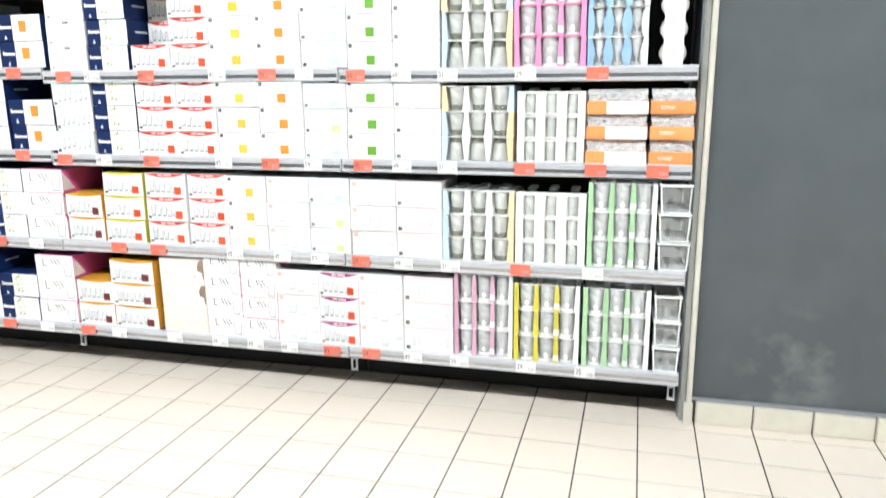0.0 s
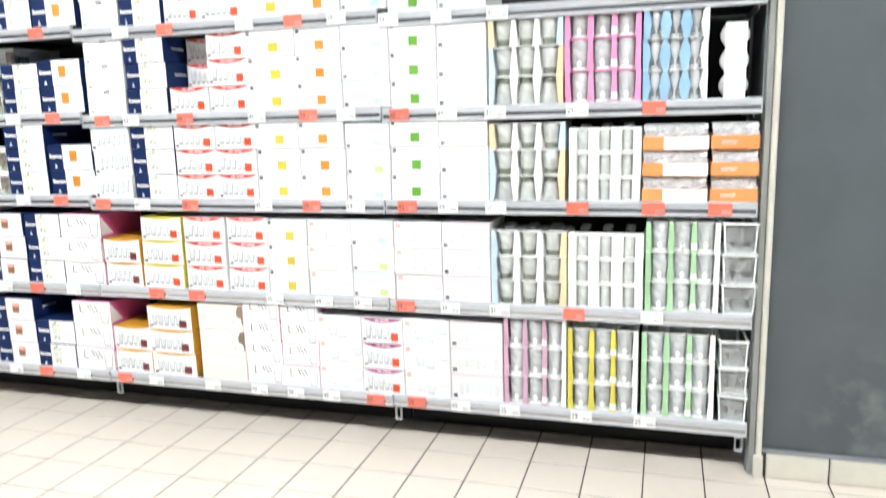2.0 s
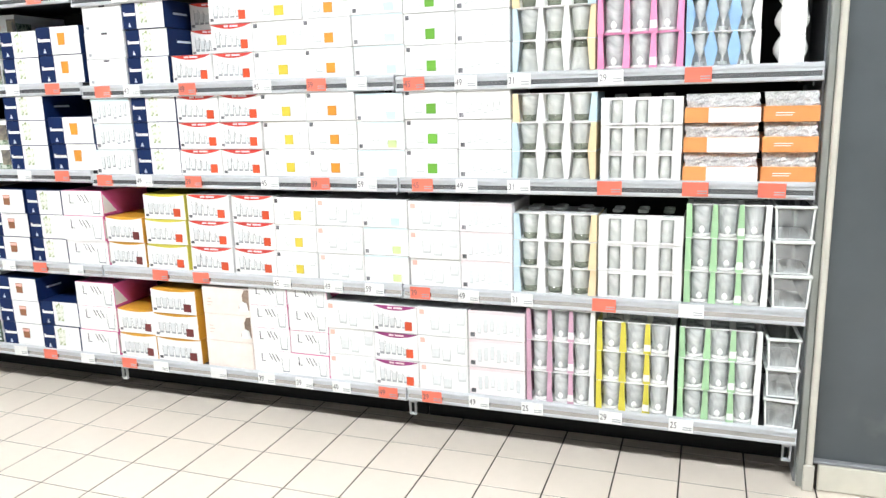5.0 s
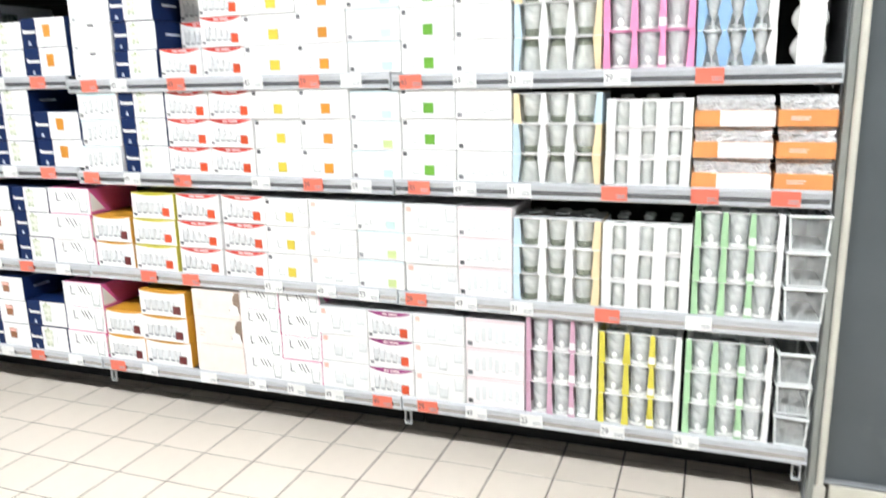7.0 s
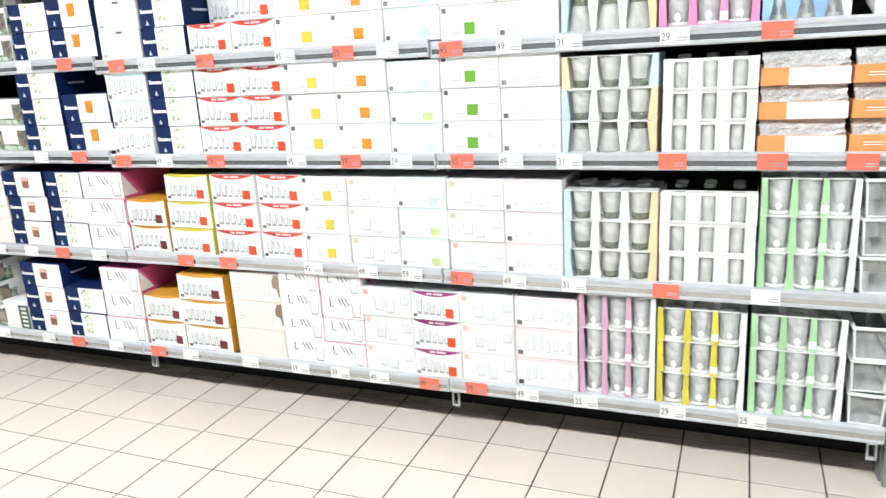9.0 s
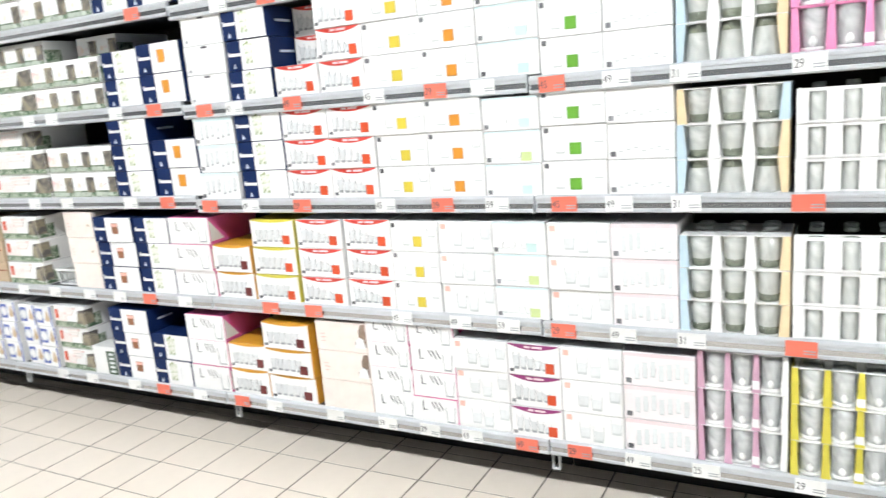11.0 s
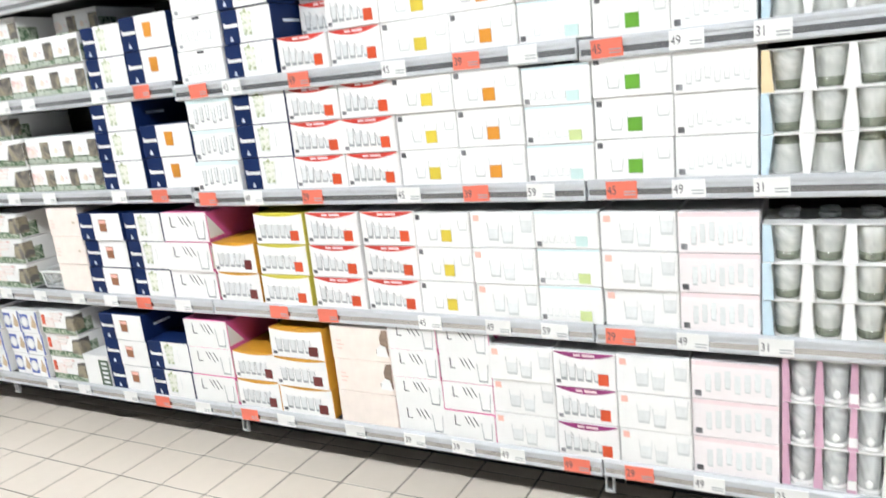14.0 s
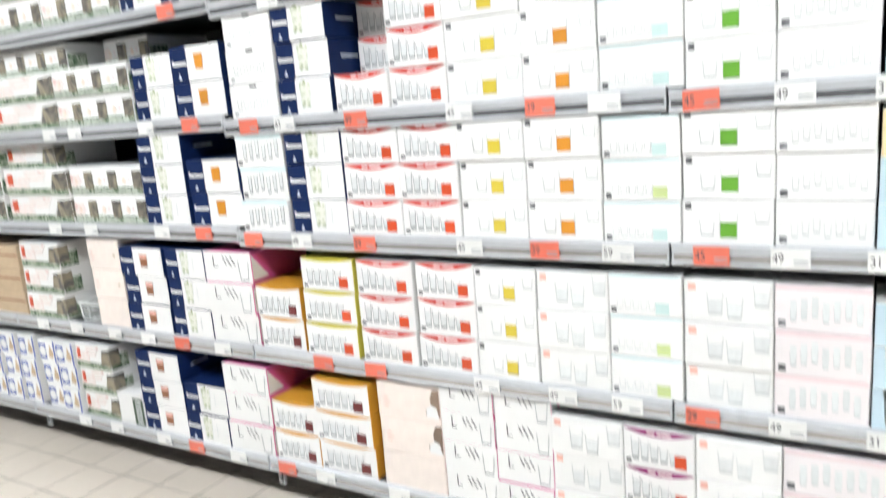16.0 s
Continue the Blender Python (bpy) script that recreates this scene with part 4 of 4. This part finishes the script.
STACKS = [
    (4, -3.838, -3.437, 2, 0.0980, "sleeve_script"),
    (4, -3.432, -3.027, 2, 0.0983, "sleeve"),
    (4, -3.018, -2.828, 2, 0.1020, "navy_green"),
    (4, -2.824, -2.608, 2, 0.1065, "navy_orange"),
    (4, -2.587, -2.403, 3, 0.0995, "plain"),
    (4, -2.398, -2.210, 3, 0.0998, "navy_green"),
    (4, -2.193, -2.023, 1, 0.0990, "red"),
    (4, -2.021, -1.851, 3, 0.0990, "red"),
    (4, -1.849, -1.647, 3, 0.0985, "yellow"),
    (4, -1.645, -1.465, 3, 0.0980, "orange"),
    (4, -1.462, -1.280, 3, 0.0985, "aqua"),
    (4, -1.277, -1.104, 3, 0.0990, "green"),
    (4, -1.101, -0.925, 3, 0.0985, "faint"),
    (4, -0.919, -0.664, 3, 0.0962, "tall_pack"),
    (4, -0.660, -0.413, 3, 0.1039, "pink_pack"),
    (4, -0.408, -0.208, 3, 0.0966, "blue_pack"),
    (3, -3.841, -3.445, 2, 0.1007, "sleeve_script"),
    (3, -3.440, -3.047, 2, 0.1012, "sleeve"),
    (3, -3.041, -2.831, 3, 0.1000, "navy_green"),
    (3, -2.825, -2.599, 2, 0.1055, "navy_orange"),
    (3, -2.595, -2.411, 3, 0.0975, "row"),
    (3, -2.404, -2.202, 3, 0.1000, "navy_green"),
    (3, -2.199, -2.016, 3, 0.0982, "red"),
    (3, -2.013, -1.837, 3, 0.0982, "red"),
    (3, -1.834, -1.653, 3, 0.0980, "yellow"),
    (3, -1.650, -1.466, 3, 0.0980, "orange"),
    (3, -1.463, -1.291, 3, 0.0945, "aqua"),
    (3, -1.287, -1.104, 3, 0.0975, "green"),
    (3, -1.102, -0.925, 3, 0.0955, "faint"),
    (3, -0.921, -0.657, 3, 0.0894, "tall_pack"),
    (3, -0.645, -0.407, 3, 0.0832, "white_pack"),
    (3, -0.404, -0.196, 3, 0.0853, "tray"),
    (3, -0.191, -0.044, 3, 0.0857, "orange_tray"),
    (2, -3.845, -3.596, 3, 0.1011, "sleeve_script"),
    (2, -3.408, -3.233, 3, 0.1084, "beige"),
    (2, -3.228, -3.005, 3, 0.1015, "navy_brown"),
    (2, -2.995, -2.809, 3, 0.1010, "navy_green"),
    (2, -2.805, -2.599, 3, 0.1013, "strokes"),
    (2, -2.588, -2.409, 2, 0.1015, "amber"),
    (2, -2.398, -2.206, 3, 0.0990, "lemon"),
    (2, -2.191, -2.004, 3, 0.0998, "red"),
    (2, -1.996, -1.817, 3, 0.0998, "red"),
    (2, -1.814, -1.645, 3, 0.0985, "yellow"),
    (2, -1.641, -1.461, 3, 0.0985, "trio"),
    (2, -1.458, -1.291, 3, 0.0990, "aqua"),
    (2, -1.287, -1.104, 3, 0.0985, "trio"),
    (2, -1.101, -0.923, 3, 0.0982, "rose"),
    (2, -0.920, -0.651, 3, 0.0882, "short_pack"),
    (2, -0.647, -0.393, 3, 0.0880, "white_pack"),
    (2, -0.388, -0.151, 3, 0.1023, "green_pack"),
    (2, -0.146, -0.031, 3, 0.1026, "clear"),
    (1, -3.838, -3.729, 3, 0.0955, "plates"),
    (1, -3.724, -3.612, 3, 0.0955, "plates"),
    (1, -3.591, -3.387, 3, 0.0990, "sleeve_script"),
    (1, -3.379, -3.238, 1, 0.1267, "small_green"),
    (1, -3.232, -3.003, 3, 0.1020, "navy_brown"),
    (1, -3.000, -2.797, 2, 0.1060, "navy_green"),
    (1, -2.794, -2.597, 3, 0.1025, "strokes"),
    (1, -2.589, -2.406, 2, 0.1035, "amber"),
    (1, -2.403, -2.190, 3, 0.1017, "amber"),
    (1, -2.162, -1.950, 3, 0.1088, "beige"),
    (1, -1.947, -1.785, 4, 0.0888, "strokes"),
    (1, -1.782, -1.622, 4, 0.0888, "strokes"),
    (1, -1.620, -1.436, 3, 0.1015, "trio"),
    (1, -1.434, -1.267, 3, 0.1015, "purple"),
    (1, -1.264, -1.083, 3, 0.1015, "trio"),
    (1, -1.081, -0.883, 3, 0.1012, "rose"),
    (1, -0.879, -0.652, 3, 0.1084, "mauve_pack"),
    (1, -0.647, -0.404, 3, 0.1008, "yellow_pack"),
    (1, -0.394, -0.153, 3, 0.0998, "green_pack"),
    (1, -0.145, -0.045, 3, 0.0958, "clear"),
    (5, -3.835, -3.435, 2, 0.1059, "sleeve"),
    (5, -3.430, -3.024, 2, 0.1062, "sleeve"),
    (5, -3.017, -2.825, 2, 0.1156, "navy_green"),
    (5, -2.821, -2.606, 2, 0.1158, "navy_orange"),
    (5, -2.580, -2.406, 2, 0.1054, "plain"),
    (5, -2.400, -2.209, 2, 0.1057, "navy_green"),
    (5, -2.192, -2.033, 2, 0.1020, "red"),
    (5, -2.031, -1.851, 2, 0.1018, "red"),
    (5, -1.847, -1.647, 2, 0.1020, "yellow"),
    (5, -1.644, -1.458, 2, 0.1022, "orange"),
    (5, -1.455, -1.281, 2, 0.1015, "aqua"),
    (5, -1.277, -1.098, 2, 0.1018, "green"),
    (5, -1.095, -0.925, 2, 0.1005, "faint"),
    (5, -4.276, -3.865, 2, 0.1054, "sleeve"),
    (5, -4.714, -4.296, 2, 0.1049, "sleeve"),
    (4, -4.280, -3.868, 2, 0.0988, "sleeve"),
    (4, -4.717, -4.300, 3, 0.0986, "sleeve"),
    (3, -4.283, -3.871, 3, 0.1014, "sleeve"),
    (3, -4.721, -4.303, 2, 0.1009, "sleeve"),
    (2, -4.091, -3.874, 3, 0.0942, "kraft"),
    (2, -4.336, -4.110, 3, 0.0938, "kraft"),
    (2, -4.726, -4.356, 3, 0.0934, "sleeve"),
    (1, -3.986, -3.877, 3, 0.0967, "plates"),
    (1, -4.114, -4.006, 3, 0.0964, "plates"),
    (1, -4.242, -4.133, 3, 0.0960, "plates"),
    (1, -4.487, -4.261, 3, 0.0964, "sleeve"),
]

made = {}
rnd = random.Random(11)


def put(shelf, x0, x1, tiers, h, style, back=0.0, lift=0):
    w = x1 - x0 - 0.0016 if style in PACKS or style in ("clear", "tray", "orange_tray") else x1 - x0 - 0.0002
    kind = style
    for k in range(lift, tiers):
        style = "lime" if kind == "aqua" and (shelf, k) in ((3, 1), (2, 0), (2, 1)) else kind
        flip = style in ("tall_pack",) and k == 0
        turned = style == "tall_pack" and k == 2
        top = k == tiers - 1 and style in ("short_pack", "white_pack")
        key = (style, round(w, 3), round(h, 4), flip, turned, top)
        jig = 0.7 if style in PACKS or style in ("clear",) else 1.0
        m = pose((x0 + x1) / 2 + rnd.uniform(-0.0012, 0.0012), back + 0.003 + rnd.uniform(0.0, 0.010), base_of(shelf, (x0 + x1) / 2) + k * h, 0, 0, rnd.uniform(-0.4, 0.4) * jig if style != "clear" else rnd.uniform(-5.0, 5.0))
        if key in made:
            copy_thing(made[key], m)
            continue
        if style in PACKS:
            ob = glass_pack(style, w, h, 0.17, flip, turned, top)
        elif style in ("tray", "orange_tray"):
            ob = wrapped_tray(style, w, h, 0.26)
        elif style == "clear":
            ob = clear_box(w, h, 0.2)
        else:
            ob = carton(style, w, h, 0.26)
        made[key] = ob
        ob.matrix_basis = m


for row in STACKS:
    if row[5] == "beige":
        put(*row[:3], 1, row[4], "beige_plain")
        put(*row, 0.0, 1)
    else:
        put(*row)
# cartons pushed back above the single front one, and a few left over deep in the shelves
put(4, -2.193, -2.025, 3, 0.0974, "red", 0.12, 1)
put(4, -3.877, -3.375, 3, 0.0966, "sleeve", 0.03, 2)
put(4, -3.269, -3.037, 3, 0.0948, "sleeve", 0.10, 2)
put(3, -3.877, -3.559, 3, 0.0971, "sleeve_script", 0.04, 2)
put(2, -3.559, -3.365, 1, 0.0724, "clear", 0.02)


# ---- white cups piled at the end of the fourth shelf ----
CUP_X = -0.128
for k in range(3):
    cup = thing("cup_stack", "white ceramic espresso cups piled in a rack", "cups", "piled white cups")
    cup.location = (CUP_X, 0.06, base_of(4, -0.15) + 0.078 * k)
    part("cup", lathe(bmesh.new(), [(0.026, 0.0), (0.03, 0.008), (0.044, 0.03), (0.046, 0.045), (0.04, 0.062), (0.03, 0.077)], (0, 0, 0), 20), CERAMIC, cup, smooth=True)
    part("card", block(bmesh.new(), -0.032, 0.032, -0.052, -0.048, 0.0, 0.077, 0.001), WHITE, cup, "white card front")

# ---- price tags in the rails ----
TAGS = [
    (1, -3.131, "w", ""),
    (1, -2.962, "r", ""),
    (1, -2.759, "w", ""),
    (1, -2.541, "r", ""),
    (1, -2.383, "w", ""),
    (1, -2.107, "w", ""),
    (1, -1.890, "w", "39"),
    (1, -1.726, "w", "39"),
    (1, -1.571, "w", "49"),
    (1, -1.384, "r", "49"),
    (1, -1.216, "r", "29"),
    (1, -1.043, "w", "49"),
    (1, -0.856, "w", "25"),
    (1, -0.597, "w", "29"),
    (1, -0.378, "w", "25"),
    (2, -3.127, "w", ""),
    (2, -2.953, "r", ""),
    (2, -2.760, "w", ""),
    (2, -2.338, "r", ""),
    (2, -2.147, "r", ""),
    (2, -1.791, "w", "45"),
    (2, -1.580, "w", "49"),
    (2, -1.419, "w", "59"),
    (2, -1.247, "r", "29"),
    (2, -1.073, "w", "49"),
    (2, -0.889, "w", "31"),
    (2, -0.624, "r", ""),
    (2, -0.362, "w", ""),
    (3, -2.968, "w", ""),
    (3, -2.770, "r", ""),
    (3, -2.557, "r", ""),
    (3, -2.366, "w", "49"),
    (3, -2.140, "r", "29"),
    (3, -1.812, "w", "45"),
    (3, -1.608, "r", "39"),
    (3, -1.429, "w", "59"),
    (3, -1.226, "r", "45"),
    (3, -1.072, "w", "49"),
    (3, -0.898, "w", "31"),
    (3, -0.614, "r", ""),
    (3, -0.365, "r", ""),
    (3, -0.157, "r", ""),
    (4, -2.968, "w", ""),
    (4, -2.762, "r", ""),
    (4, -2.517, "r", ""),
    (4, -2.380, "w", "43"),
    (4, -2.129, "r", "49"),
    (4, -1.814, "w", "45"),
    (4, -1.601, "r", "39"),
    (4, -1.449, "w", ""),
    (4, -1.244, "r", "45"),
    (4, -1.068, "w", "49"),
    (4, -0.895, "w", "31"),
    (4, -0.616, "w", "29"),
    (4, -0.370, "r", ""),
    (3, -3.556, "w", ""),
    (3, -3.344, "w", ""),
    (2, -3.752, "w", ""),
    (2, -3.536, "w", ""),
    (2, -3.310, "w", ""),
    (1, -3.591, "w", ""),
    (1, -3.396, "w", ""),
    (4, -3.489, "w", ""),
    (4, -3.342, "w", ""),
    (5, -2.798, "r", ""),
    (5, -2.390, "w", ""),
    (5, -2.186, "r", ""),
    (5, -1.841, "w", ""),
    (5, -1.640, "r", ""),
    (5, -1.469, "w", "39"),
    (5, -1.272, "w", "24"),
    (5, -1.079, "w", ""),
    (5, -0.883, "w", "31"),
]

digits = {}


def digits_mesh(text):
    if text not in digits:
        cu = bpy.data.curves.new("digits", "FONT")
        cu.body, cu.size, cu.extrude, cu.offset = text, 0.028, 0.0003, 0.0
        tmp = new("digits", cu)
        digits[text] = bpy.data.meshes.new_from_object(tmp)
        bpy.data.objects.remove(tmp)
        digits[text].materials.append(INK)
    return digits[text]


tag_mesh = {"w": mesh_of("card", block(bmesh.new(), -0.037, 0.037, -0.0012, 0.0, -0.021, 0.021, 0.0004), TAG_WHITE), "r": mesh_of("card", block(bmesh.new(), -0.037, 0.037, -0.0012, 0.0, -0.021, 0.021, 0.0004), TAG_RED)}
bars = bmesh.new()
for k in range(2):
    block(bars, 0.006, 0.033, -0.0018, -0.0012, -0.006 - 0.007 * k, -0.003 - 0.007 * k)
bars_mesh = mesh_of("small_print", bars, GREY)
word = {"w": "white paper price tag in the shelf rail", "r": "red paper price tag in the shelf rail"}
for shelf, x, colour, text in TAGS:
    tag = thing("price_tag", word[colour] + (" reading " + text if text else ""), "price tag", ("white" if colour == "w" else "red") + " price tags")
    tag.matrix_basis = pose(x, -0.0055, base_of(shelf, x) - 0.022, 0, rnd.uniform(-1.5, 1.5), 0)
    ob = new("card", tag_mesh[colour])
    ob.parent = tag
    ob = new("small_print", bars_mesh)
    ob.parent = tag
    if text:
        ob = new("number", digits_mesh(text))
        ob.parent = tag
        ob.matrix_basis = pose(-0.034, -0.0013, -0.010, 90, 0, 0) @ Matrix.Diagonal((0.8, 1.05, 1, 1))

# ---- floor tiles, last ----
tile = mesh_of("tile", block(bmesh.new(), 0.0025, PX - 0.0025, 0.0020, PY - 0.0020, -0.008, 0.0, 0.0008), TILE)
near, rest = [], []
for i in range(-35, 30):
    for j in range(-21, 4):
        x, y = X0 + PX * i, Y0 + PY * j
        (near if -3.4 < x < 0.9 and -1.7 < y < 0.2 else rest).append((x, y))
for x, y in near[:300]:
    ob = new("tile", tile)
    ob.parent = floor
    ob.location = (x, y, 0)
bm = bmesh.new()
for x, y in rest + near[300:]:
    v = [bm.verts.new((x + a, y + b, c)) for c in (-0.008, 0.0) for a, b in ((0.0025, 0.0020), (PX - 0.0025, 0.0020), (PX - 0.0025, PY - 0.0020), (0.0025, PY - 0.0020))]
    bm.faces.new(v[4:])
    for k in range(4):
        bm.faces.new((v[k], v[(k + 1) % 4], v[4 + (k + 1) % 4], v[4 + k]))
far_tiles = part("tiles", bm, TILE, floor)
far_tiles["kind"] = "stuff"
